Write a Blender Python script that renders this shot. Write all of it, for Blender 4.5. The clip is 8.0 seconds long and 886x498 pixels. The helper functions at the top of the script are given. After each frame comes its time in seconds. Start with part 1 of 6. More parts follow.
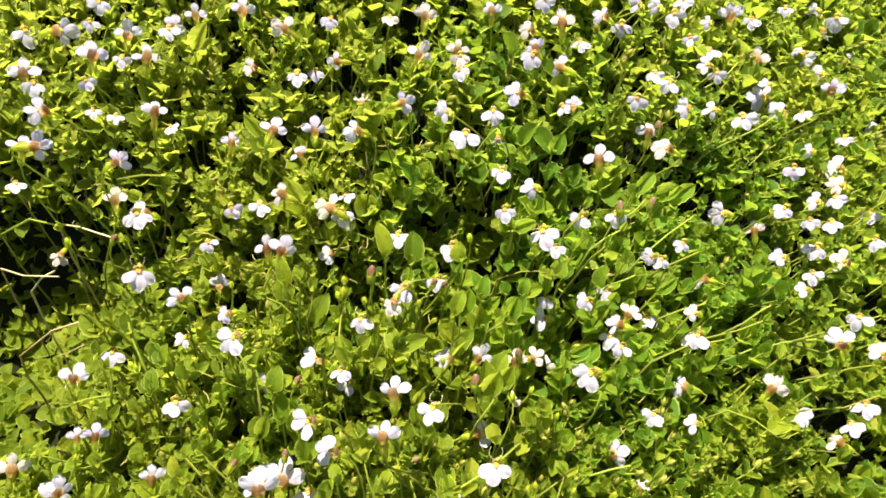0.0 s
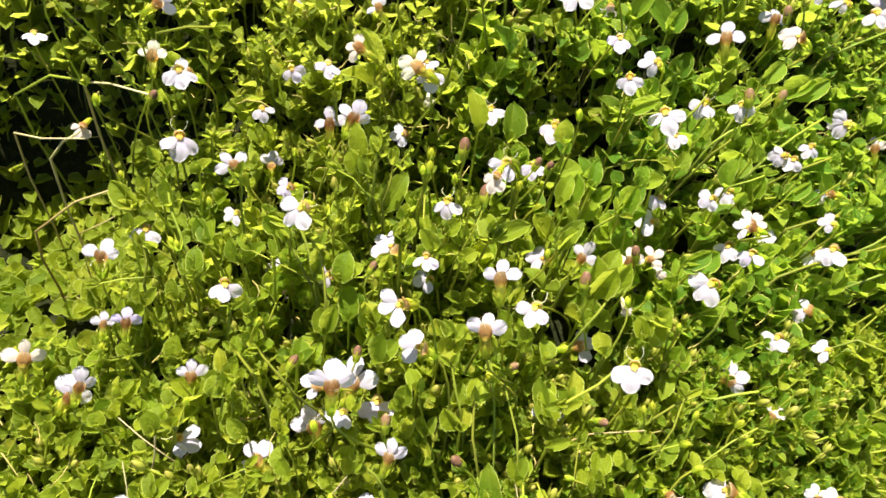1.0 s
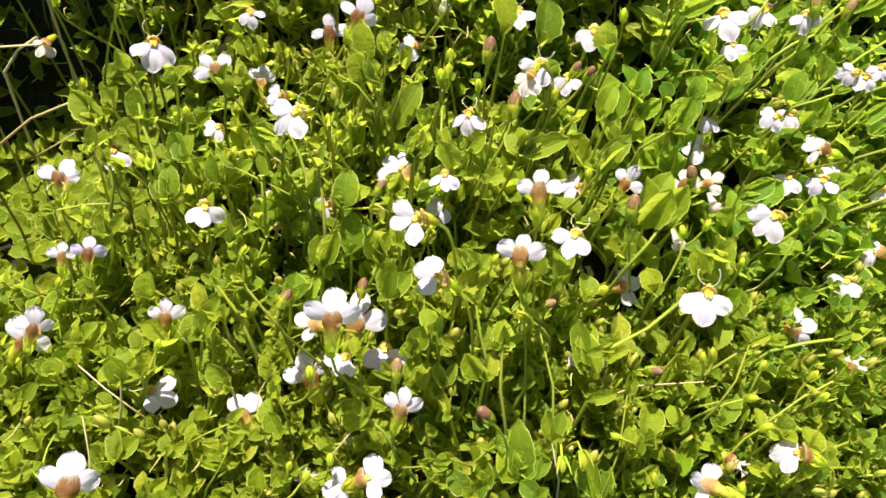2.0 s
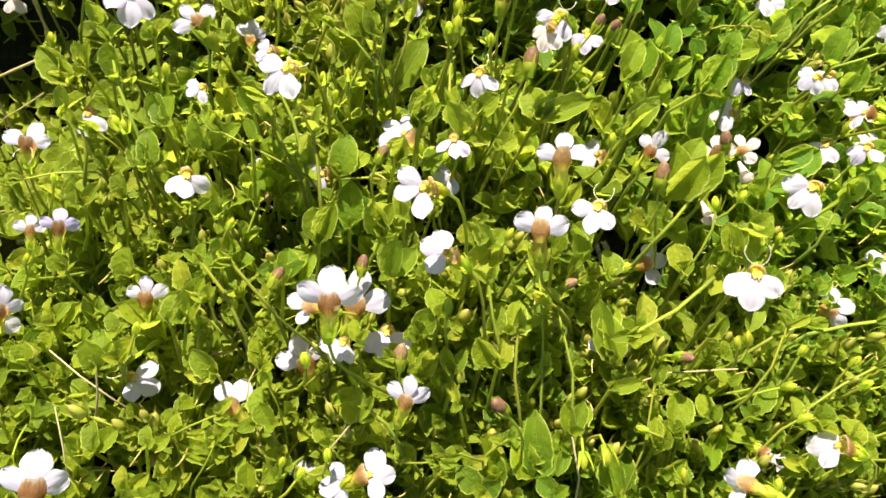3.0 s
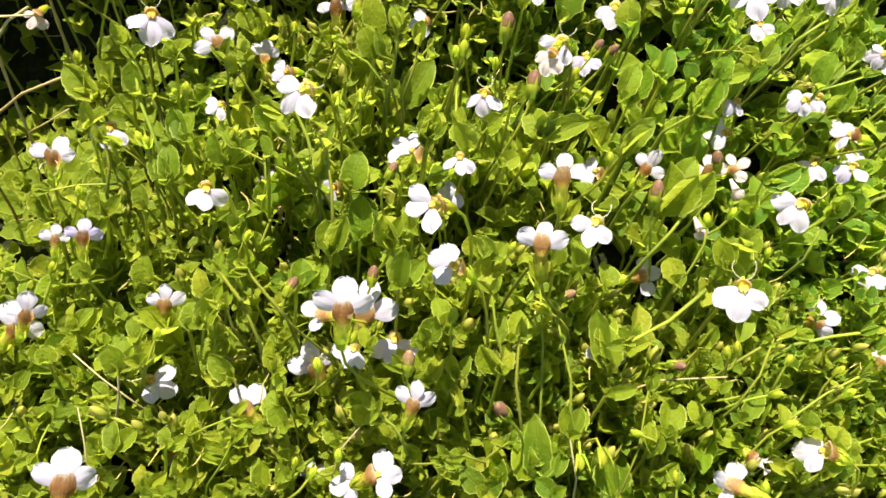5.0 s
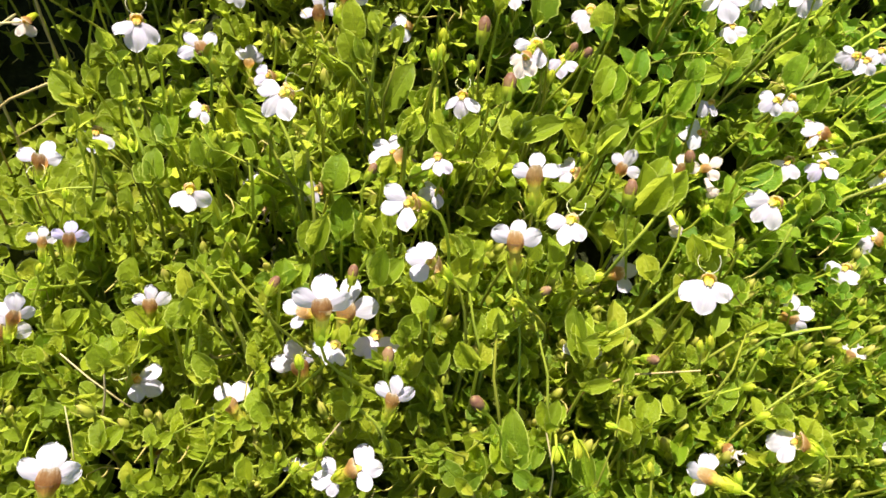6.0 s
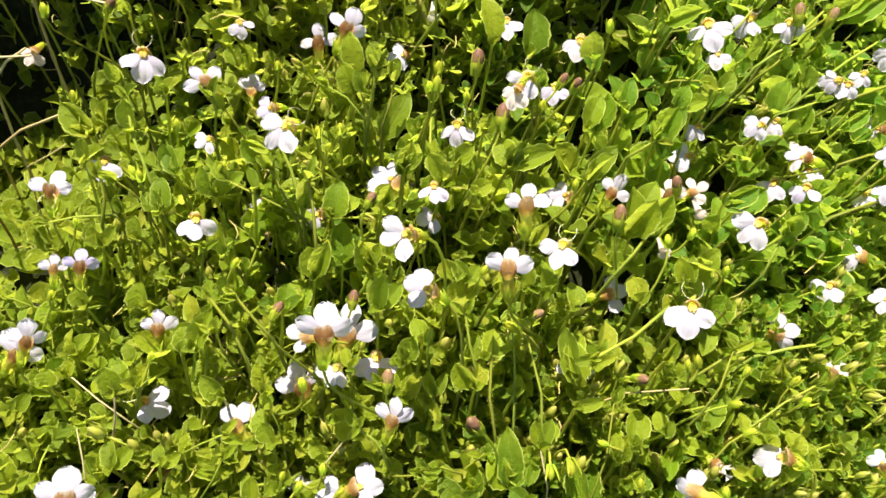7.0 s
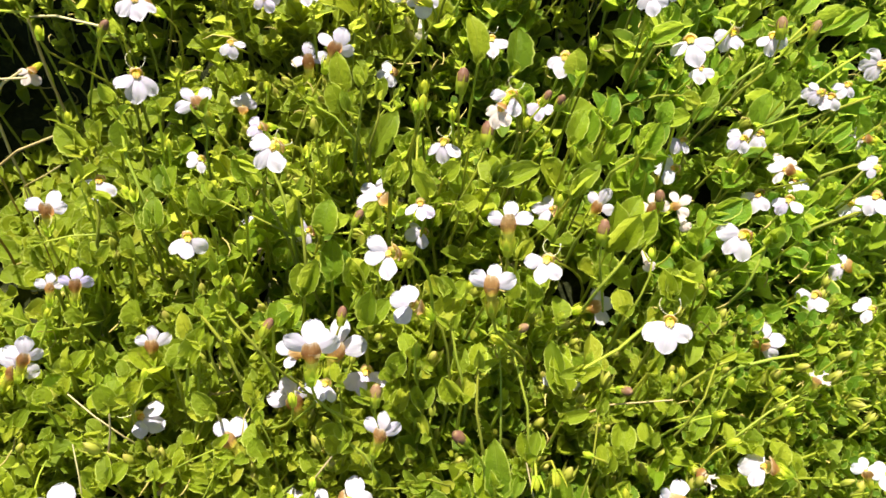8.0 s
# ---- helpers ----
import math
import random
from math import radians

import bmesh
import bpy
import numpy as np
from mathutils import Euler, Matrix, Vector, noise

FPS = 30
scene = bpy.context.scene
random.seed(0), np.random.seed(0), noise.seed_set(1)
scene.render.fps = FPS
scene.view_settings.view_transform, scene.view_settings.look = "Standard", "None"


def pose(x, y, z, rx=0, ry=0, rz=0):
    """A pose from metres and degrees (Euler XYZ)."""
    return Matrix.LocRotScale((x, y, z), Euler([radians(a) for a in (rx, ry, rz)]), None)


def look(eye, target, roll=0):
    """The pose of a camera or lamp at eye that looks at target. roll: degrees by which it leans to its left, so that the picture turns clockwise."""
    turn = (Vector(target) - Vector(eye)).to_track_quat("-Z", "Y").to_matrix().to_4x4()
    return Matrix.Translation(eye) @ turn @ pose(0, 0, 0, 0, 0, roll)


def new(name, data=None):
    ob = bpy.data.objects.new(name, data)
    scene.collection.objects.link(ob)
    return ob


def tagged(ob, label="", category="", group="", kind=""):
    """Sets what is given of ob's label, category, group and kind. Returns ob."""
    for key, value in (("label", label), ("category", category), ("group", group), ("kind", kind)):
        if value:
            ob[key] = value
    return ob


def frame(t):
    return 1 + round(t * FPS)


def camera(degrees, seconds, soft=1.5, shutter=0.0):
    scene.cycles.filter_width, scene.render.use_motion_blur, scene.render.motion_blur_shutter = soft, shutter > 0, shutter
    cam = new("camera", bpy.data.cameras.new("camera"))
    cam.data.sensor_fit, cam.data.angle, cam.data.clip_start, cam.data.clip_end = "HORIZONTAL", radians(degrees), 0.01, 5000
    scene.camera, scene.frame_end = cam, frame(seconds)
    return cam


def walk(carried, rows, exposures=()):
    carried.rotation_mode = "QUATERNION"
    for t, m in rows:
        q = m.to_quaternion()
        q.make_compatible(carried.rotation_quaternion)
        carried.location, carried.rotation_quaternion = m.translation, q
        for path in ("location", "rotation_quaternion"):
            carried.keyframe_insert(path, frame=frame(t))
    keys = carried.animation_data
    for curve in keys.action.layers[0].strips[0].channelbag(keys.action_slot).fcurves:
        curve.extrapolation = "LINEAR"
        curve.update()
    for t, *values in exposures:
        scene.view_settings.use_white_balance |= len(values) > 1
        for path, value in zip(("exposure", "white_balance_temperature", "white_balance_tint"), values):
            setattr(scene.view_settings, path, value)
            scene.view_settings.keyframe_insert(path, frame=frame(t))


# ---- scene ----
# A low mat of small-leaved creeping plants with white two-lipped flowers, in full sun.
cam = camera(64.1, 8.0, soft=1.65)
METRES, EYE, TILT, LEAN, TURN = 0.175, 0.262, -58.0, 0.0, 0.0
ROWS = [
    (0.0, -0.0000, 0.0000, -0.0000, 0.00, -0.00, 0.00),
    (0.3, -0.0649, 0.0842, -0.0434, -0.50, -0.12, -0.39),
    (0.5, -0.1032, 0.1252, -0.0821, -0.51, -0.94, -1.99),
    (0.6, -0.1247, 0.1483, -0.0961, -0.65, -1.17, -2.33),
    (0.8, -0.1601, 0.1916, -0.1347, -0.42, -1.87, -2.69),
    (1.0, -0.1802, 0.2370, -0.1695, -0.19, -2.65, -3.13),
    (1.3, -0.1873, 0.2798, -0.2151, -0.15, -2.80, -3.62),
    (1.5, -0.1991, 0.3369, -0.2267, -0.57, -3.63, -3.39),
    (1.7, -0.2037, 0.3725, -0.2532, -0.40, -3.40, -3.39),
    (3.0, -0.2213, 0.5104, -0.2822, -0.70, -5.85, -3.50),
    (3.5, -0.2222, 0.5220, -0.2835, -0.65, -5.87, -3.42),
    (4.0, -0.2222, 0.5116, -0.2976, -0.84, -6.10, -4.16),
    (4.5, -0.2412, 0.4950, -0.2910, -0.92, -5.58, -4.17),
    (4.7, -0.2366, 0.4787, -0.2770, -0.78, -5.41, -4.06),
    (5.8, -0.2275, 0.4436, -0.2840, -0.90, -4.87, -3.87),
    (6.0, -0.2093, 0.4412, -0.2777, -1.14, -4.79, -3.58),
    (6.5, -0.2006, 0.4211, -0.2510, -1.01, -4.51, -3.13),
    (7.0, -0.2074, 0.4059, -0.2487, -1.19, -4.29, -3.11),
    (7.5, -0.1725, 0.3915, -0.2301, -1.15, -3.95, -2.79),
    (8.0, -0.1849, 0.3877, -0.2293, -0.94, -4.00, -2.52),
]
walk(cam, [(t, pose(0, 0, EYE, TILT, LEAN, TURN) @ pose(METRES * x, METRES * y, METRES * z, 90 + pitch, roll, yaw)) for t, x, y, z, yaw, pitch, roll in ROWS],
     [(0.0, 1.78), (8.0, 1.78)])

# ---- light: a high sun beyond the mat, clear sky ----
SUN = Vector((-0.13, 0.46, 0.885)).normalized()
sky_world = bpy.data.worlds.new("sky")
scene.world = sky_world
sky_world.use_nodes = True
sky = sky_world.node_tree.nodes.new("ShaderNodeTexSky")
sky.sky_type, sky.sun_disc = "NISHITA", False
sky.sun_elevation = math.asin(SUN.z)
sky.sun_rotation = math.atan2(SUN.x, SUN.y)
back = sky_world.node_tree.nodes["Background"]
back.inputs["Strength"].default_value = 0.045
sky_world.node_tree.links.new(sky.outputs[0], back.inputs["Color"])
lamp = bpy.data.lights.new("sun", "SUN")
lamp.energy, lamp.angle, lamp.color = 5.0, radians(0.53), (1.0, 0.93, 0.80)
sun = new("sun", lamp)
sun.matrix_world = look(SUN * 3, (0, 0, 0))

# ---- materials ----
def graph(name):
    m = bpy.data.materials.new(name)
    m.use_nodes = True
    nt = m.node_tree
    nt.nodes.clear()
    out = nt.nodes.new("ShaderNodeOutputMaterial")
    return m, nt, out


def node(nt, kind, inputs=None, operation=None):
    n = nt.nodes.new(kind)
    if operation:
        n.operation = operation
    for key, value in (inputs or {}).items():
        if isinstance(value, bpy.types.NodeSocket):
            nt.links.new(value, n.inputs[key])
        else:
            n.inputs[key].default_value = value
    return n


def ramp(nt, fac, stops):
    n = nt.nodes.new("ShaderNodeValToRGB")
    nt.links.new(fac, n.inputs[0])
    el = n.color_ramp.elements
    while len(el) < len(stops):
        el.new(0.5)
    for e, (p, c) in zip(el, stops):
        e.position, e.color = p, (*c, 1)
    return n.outputs[0]


def mixc(nt, fac, a, b, mode="MIX"):
    n = nt.nodes.new("ShaderNodeMix")
    n.data_type, n.blend_type = "RGBA", mode
    for sock, v in ((n.inputs[0], fac), (n.inputs[6], a), (n.inputs[7], b)):
        if isinstance(v, bpy.types.NodeSocket):
            nt.links.new(v, sock)
        elif isinstance(v, (int, float)):
            sock.default_value = v
        else:
            sock.default_value = (*v, 1)
    return n.outputs[2]


def maths(nt, op, a, b=None):
    n = nt.nodes.new("ShaderNodeMath")
    n.operation = op
    for k, v in enumerate((a, b)):
        if isinstance(v, bpy.types.NodeSocket):
            nt.links.new(v, n.inputs[k])
        elif v is not None:
            n.inputs[k].default_value = v
    return n.outputs[0]


def thin_sheet(nt, out, colour, through_colour, share, rough, bump=None, spec=0.4):
    """A thin living sheet: part of the light glances off, part is scattered back, part passes through."""
    p = node(nt, "ShaderNodeBsdfPrincipled", {"Base Color": colour, "Roughness": rough, "Specular IOR Level": spec})
    tl = node(nt, "ShaderNodeBsdfTranslucent", {"Color": through_colour})
    if bump is not None:
        nt.links.new(bump, p.inputs["Normal"])
        nt.links.new(bump, tl.inputs["Normal"])
    mx = node(nt, "ShaderNodeMixShader", {0: share, 1: p.outputs[0], 2: tl.outputs[0]})
    nt.links.new(mx.outputs[0], out.inputs[0])


def leaf_material(name, joined, tone=1.0):
    m, nt, out = graph(name)
    if joined:
        rnd = node(nt, "ShaderNodeNewGeometry").outputs["Random Per Island"]
    else:
        rnd = node(nt, "ShaderNodeObjectInfo").outputs["Random"]
    uv = node(nt, "ShaderNodeUVMap").outputs[0]
    sep = node(nt, "ShaderNodeSeparateXYZ", {0: uv})
    u, v = sep.outputs[0], sep.outputs[1]
    off = maths(nt, "ABSOLUTE", maths(nt, "SUBTRACT", u, 0.5))
    pos = node(nt, "ShaderNodeTexCoord").outputs["Object"]
    blotch = node(nt, "ShaderNodeTexNoise", {"Vector": pos, "Scale": 700.0 if joined else 5.0, "Detail": 4.0, "Roughness": 0.6}).outputs[0]
    body = ramp(nt, rnd, [(0.0, (0.030 * tone, 0.095 * tone, 0.008)), (0.45, (0.115 * tone, 0.208 * tone, 0.010)), (0.85, (0.255 * tone, 0.316 * tone, 0.013)), (1.0, (0.38 * tone, 0.36 * tone, 0.030))])
    body = mixc(nt, maths(nt, "MULTIPLY", blotch, 0.40), body, (0.105 * tone, 0.195 * tone, 0.009))
    # patches of yellower growth, mostly where the mat is drier
    spot = node(nt, "ShaderNodeNewGeometry").outputs["Position"]
    patch = node(nt, "ShaderNodeTexNoise", {"Vector": spot, "Scale": 16.0, "Detail": 3.0}).outputs[0]
    where = node(nt, "ShaderNodeSeparateXYZ", {0: spot})
    drier = maths(nt, "SUBTRACT", 0.07, where.outputs[0])
    dry = maths(nt, "ADD", maths(nt, "MULTIPLY", drier, 1.5), maths(nt, "MULTIPLY", maths(nt, "SUBTRACT", patch, 0.45), 2.4))
    dry = maths(nt, "MINIMUM", maths(nt, "MAXIMUM", dry, 0.0), 0.42)
    body = mixc(nt, dry, body, (0.27 * tone, 0.285 * tone, 0.016))
    # a patch of lusher, deeper green
    away = node(nt, "ShaderNodeVectorMath", {0: spot, 1: (0.095, 0.175, 0.02)}, operation="DISTANCE").outputs["Value"]
    lush = maths(nt, "SUBTRACT", 0.60, maths(nt, "MULTIPLY", away, 5.5))
    lush = maths(nt, "ADD", lush, maths(nt, "MULTIPLY", maths(nt, "SUBTRACT", 0.5, patch), 1.2))
    lush = maths(nt, "MINIMUM", maths(nt, "MAXIMUM", lush, 0.0), 0.62)
    body = mixc(nt, lush, body, (0.085 * tone, 0.235 * tone, 0.018))
    # side veins run up and out from the midrib
    wave = node(nt, "ShaderNodeTexWave", {"Vector": node(nt, "ShaderNodeCombineXYZ", {0: maths(nt, "SUBTRACT", v, maths(nt, "MULTIPLY", off, 0.9))}).outputs[0], "Scale": 2.2, "Distortion": 0.4}).outputs[0]
    vein = maths(nt, "POWER", wave, 7.0)
    rib = maths(nt, "SUBTRACT", 1.0, maths(nt, "MINIMUM", maths(nt, "MULTIPLY", off, 22.0), 1.0))
    lines = maths(nt, "MAXIMUM", maths(nt, "MULTIPLY", vein, 0.08), maths(nt, "MULTIPLY", rib, 0.45))
    body = mixc(nt, maths(nt, "MULTIPLY", lines, 0.5), body, (0.26 * tone, 0.33 * tone, 0.05))
    rim = maths(nt, "MULTIPLY", maths(nt, "MAXIMUM", maths(nt, "SUBTRACT", off, 0.442), 0.0), 26.0)
    rim = maths(nt, "MINIMUM", rim, 1.0)
    body = mixc(nt, rim, body, (0.46 * tone, 0.52 * tone, 0.09))
    glow = mixc(nt, rnd, (0.43 * tone, 0.59 * tone, 0.028), (0.65 * tone, 0.75 * tone, 0.06))
    glow = mixc(nt, maths(nt, "MULTIPLY", lines, 0.35), glow, (0.70, 0.74, 0.08))
    glow = mixc(nt, maths(nt, "MULTIPLY", blotch, 0.3), glow, (0.55 * tone, 0.68 * tone, 0.035))
    glow = mixc(nt, maths(nt, "MULTIPLY", rim, 0.6), glow, (0.80, 0.84, 0.25))
    glow = mixc(nt, dry, glow, (0.66 * tone, 0.68 * tone, 0.07))
    glow = mixc(nt, lush, glow, (0.42 * tone, 0.66 * tone, 0.045))
    height = maths(nt, "ADD", maths(nt, "MULTIPLY", lines, -0.5), blotch)
    bump = node(nt, "ShaderNodeBump", {"Height": height, "Strength": 0.7, "Distance": 0.0010}).outputs[0]
    thin_sheet(nt, out, body, glow, 0.52, 0.45, bump, 0.12)
    return m


def petal_material(name, face, shade):
    m, nt, out = graph(name)
    uv = node(nt, "ShaderNodeUVMap").outputs[0]
    sep = node(nt, "ShaderNodeSeparateXYZ", {0: uv})
    rnd = node(nt, "ShaderNodeObjectInfo").outputs["Random"]
    base = mixc(nt, maths(nt, "MULTIPLY", rnd, 0.35), face, shade)
    veins = node(nt, "ShaderNodeTexWave", {"Vector": uv, "Scale": 2.4, "Distortion": 2.5, "Detail": 2.0}).outputs[0]
    low = maths(nt, "SUBTRACT", 1.0, sep.outputs[1])
    base = mixc(nt, maths(nt, "MULTIPLY", maths(nt, "MULTIPLY", maths(nt, "ADD", veins, 0.5), low), 0.55), base, shade)
    pos = node(nt, "ShaderNodeTexCoord").outputs["Object"]
    grain = node(nt, "ShaderNodeTexNoise", {"Vector": pos, "Scale": 6.0, "Detail": 5.0}).outputs[0]
    bump = node(nt, "ShaderNodeBump", {"Height": maths(nt, "ADD", grain, maths(nt, "MULTIPLY", veins, 0.1)), "Strength": 0.12, "Distance": 0.0002}).outputs[0]
    thin_sheet(nt, out, base, mixc(nt, 0.6, base, (0.88, 0.86, 0.84)), 0.52, 0.5, bump, 0.2)
    return m


def skin_material(name, stops, share, rough=0.5, scale=4.5, glow=1.6, streak=0.0, mottle=0.5, tinge=None):
    """Stalks, tubes, sepals: colours graded along the piece, with fine mottling."""
    m, nt, out = graph(name)
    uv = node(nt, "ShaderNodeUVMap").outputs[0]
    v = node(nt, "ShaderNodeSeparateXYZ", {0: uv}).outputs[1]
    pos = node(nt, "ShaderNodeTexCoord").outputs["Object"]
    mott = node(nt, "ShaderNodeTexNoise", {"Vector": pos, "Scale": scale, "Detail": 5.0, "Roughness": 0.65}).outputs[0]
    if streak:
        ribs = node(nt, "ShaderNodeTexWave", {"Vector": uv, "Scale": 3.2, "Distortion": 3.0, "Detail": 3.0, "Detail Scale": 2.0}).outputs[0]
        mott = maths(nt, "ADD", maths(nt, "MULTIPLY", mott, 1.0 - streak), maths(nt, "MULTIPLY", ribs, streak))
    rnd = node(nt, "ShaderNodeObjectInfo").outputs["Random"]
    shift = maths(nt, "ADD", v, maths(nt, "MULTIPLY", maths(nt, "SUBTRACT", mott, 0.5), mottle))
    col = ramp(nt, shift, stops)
    if tinge:
        col = mixc(nt, maths(nt, "MULTIPLY", maths(nt, "MULTIPLY", rnd, rnd), maths(nt, "MULTIPLY", v, 0.6)), col, tinge)
    hsv = node(nt, "ShaderNodeHueSaturation", {"Color": col, "Hue": maths(nt, "ADD", 0.488, maths(nt, "MULTIPLY", rnd, 0.03)), "Value": maths(nt, "ADD", 0.8, maths(nt, "MULTIPLY", rnd, 0.4))})
    lit = node(nt, "ShaderNodeHueSaturation", {"Color": hsv.outputs[0], "Value": glow})
    bump = node(nt, "ShaderNodeBump", {"Height": mott, "Strength": 0.4, "Distance": 0.0004}).outputs[0]
    thin_sheet(nt, out, hsv.outputs[0], lit.outputs[0], share, rough, bump, 0.15)
    return m


LEAF = leaf_material("leaf_green", False, 0.92)
LEAF_MAT = leaf_material("leaf_green_mat", True, 0.82)
PETALS = {
    "W": petal_material("petal_white", (0.62, 0.60, 0.65), (0.46, 0.40, 0.61)),
    "L": petal_material("petal_lilac", (0.66, 0.60, 0.75), (0.52, 0.44, 0.69)),
    "V": petal_material("petal_violet", (0.50, 0.45, 0.70), (0.40, 0.33, 0.62)),
    "P": petal_material("petal_blush", (0.74, 0.65, 0.62), (0.62, 0.48, 0.44)),
    "C": petal_material("petal_cream", (0.78, 0.74, 0.58), (0.70, 0.64, 0.48)),
    # white petals of shaded flowers, the shade's bluish cast put into the colour
    "D": petal_material("petal_white_shaded", (0.72, 0.70, 0.76), (0.60, 0.58, 0.72)),
}
HOOD = skin_material("hood_russet", [(0.0, (0.44, 0.38, 0.07)), (0.14, (0.44, 0.30, 0.07)), (0.42, (0.29, 0.15, 0.05)), (0.72, (0.36, 0.21, 0.085)), (0.90, (0.48, 0.34, 0.18)), (1.0, (0.64, 0.55, 0.42))], 0.62, glow=1.8, streak=0.10, mottle=0.85, tinge=(0.40, 0.23, 0.16))
TUBE = skin_material("tube_blush", [(0.1, (0.38, 0.42, 0.05)), (0.62, (0.44, 0.42, 0.08)), (0.88, (0.40, 0.29, 0.11)), (1.0, (0.42, 0.27, 0.17))], 0.5, glow=1.8, streak=0.08, mottle=0.3, tinge=(0.42, 0.30, 0.20))
CALYX = skin_material("calyx_green", [(0.0, (0.28, 0.35, 0.03)), (0.7, (0.42, 0.45, 0.04)), (1.0, (0.50, 0.47, 0.07))], 0.55, glow=1.8)
CALYX_MAT = skin_material("capsule_green", [(0.0, (0.20, 0.26, 0.03)), (0.6, (0.34, 0.37, 0.05)), (1.0, (0.48, 0.42, 0.12))], 0.35, 0.5, 260.0)
THROAT = skin_material("throat_yellow", [(0.0, (0.34, 0.16, 0.03)), (0.5, (0.54, 0.30, 0.03)), (1.0, (0.64, 0.48, 0.18))], 0.15, 0.6, 4.0, 1.0)
# green-brown foot, darkened further to stand in for shade low in the mat
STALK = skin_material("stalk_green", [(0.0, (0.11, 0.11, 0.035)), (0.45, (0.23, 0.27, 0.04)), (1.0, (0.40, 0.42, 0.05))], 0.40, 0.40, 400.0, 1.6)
BUD_SKIN = skin_material("bud_mauve", [(0.0, (0.30, 0.27, 0.07)), (0.35, (0.22, 0.135, 0.06)), (0.7, (0.165, 0.08, 0.055)), (1.0, (0.27, 0.18, 0.08))], 0.25, glow=1.2)
STYLE = skin_material("style_white", [(0.0, (0.58, 0.55, 0.32)), (1.0, (0.72, 0.69, 0.55))], 0.3)
DRY = skin_material("dry_brown", [(0.0, (0.20, 0.13, 0.04)), (0.5, (0.36, 0.26, 0.09)), (1.0, (0.52, 0.42, 0.20))], 0.15)
LITTER = skin_material("litter_tan", [(0.0, (0.26, 0.19, 0.06)), (1.0, (0.42, 0.33, 0.12))], 0.2, 0.7, 300.0)
STRAW = skin_material("straw_tan", [(0.0, (0.34, 0.26, 0.11)), (1.0, (0.54, 0.45, 0.24))], 0.1, 0.6, 300.0)


def soil_material():
    m, nt, out = graph("soil")
    pos = node(nt, "ShaderNodeTexCoord").outputs["Object"]
    fine = node(nt, "ShaderNodeTexNoise", {"Vector": pos, "Scale": 380.0, "Detail": 8.0, "Roughness": 0.7}).outputs[0]
    wide = node(nt, "ShaderNodeTexNoise", {"Vector": pos, "Scale": 7.0, "Detail": 6.0}).outputs[0]
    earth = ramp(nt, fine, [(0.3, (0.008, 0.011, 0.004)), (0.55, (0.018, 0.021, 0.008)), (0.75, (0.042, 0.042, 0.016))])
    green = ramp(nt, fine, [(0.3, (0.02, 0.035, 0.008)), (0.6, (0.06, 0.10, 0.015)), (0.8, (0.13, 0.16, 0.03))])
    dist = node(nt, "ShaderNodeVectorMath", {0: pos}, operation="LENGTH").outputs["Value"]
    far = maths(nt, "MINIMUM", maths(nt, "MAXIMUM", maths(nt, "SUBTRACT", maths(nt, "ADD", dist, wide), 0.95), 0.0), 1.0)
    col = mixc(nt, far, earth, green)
    bump = node(nt, "ShaderNodeBump", {"Height": fine, "Strength": 0.8, "Distance": 0.003}).outputs[0]
    p = node(nt, "ShaderNodeBsdfPrincipled", {"Base Color": col, "Roughness": 1.0, "Specular IOR Level": 0.05, "Normal": bump})
    nt.links.new(p.outputs[0], out.inputs[0])
    return m


SOIL = soil_material()

# ---- lie of the land ----
SURF = (0.0036, -0.0747, 0.2403, -1.3419, -0.2702, -0.0938)


def tops(x, y):
    """Height of the flowering tops over the plan."""
    away = np.clip((np.hypot(x - 0.04, y - 0.18) - 0.42) / 1.6, 0.0, 1.0)
    away = away * away * (3 - 2 * away)
    x, y = 0.05 + 0.33 * np.tanh((x - 0.05) / 0.33) ** 1, 0.18 + 0.36 * np.tanh((y - 0.18) / 0.36)
    a, b, c, d, e, f = SURF
    return (a + b * x + c * y + d * x * x + e * x * y + f * y * y) * (1 - away) - 0.06 * away


# hollows in the mat: place, radius, share of the height that is left
DEEP_HOLLOWS = [(-0.160, 0.136, 0.032, 0.06), (0.010, 0.084, 0.012, 0.15), (-0.186, 0.144, 0.026, 0.10), (-0.152, 0.128, 0.012, 0.15), (-0.141, 0.110, 0.009, 0.25), (-0.125, 0.097, 0.007, 0.35),
           (-0.130, 0.142, 0.012, 0.35), (0.021, 0.112, 0.009, 0.35), (0.000, 0.118, 0.008, 0.35), (-0.020, 0.086, 0.005, 0.4), (0.004, 0.162, 0.014, 0.4), (0.015, 0.135, 0.013, 0.4),
           (-0.139, 0.167, 0.012, 0.4), (-0.086, 0.138, 0.010, 0.4), (-0.045, 0.143, 0.009, 0.4), (-0.108, 0.124, 0.007, 0.4), (0.053, 0.118, 0.008, 0.4), (0.020, 0.127, 0.008, 0.4),
           (-0.178, 0.120, 0.032, 0.06), (-0.206, 0.128, 0.030, 0.10), (-0.150, 0.117, 0.012, 0.2), (-0.146, 0.150, 0.012, 0.2), (0.036, 0.140, 0.010, 0.35), (-0.200, 0.166, 0.024, 0.08)]
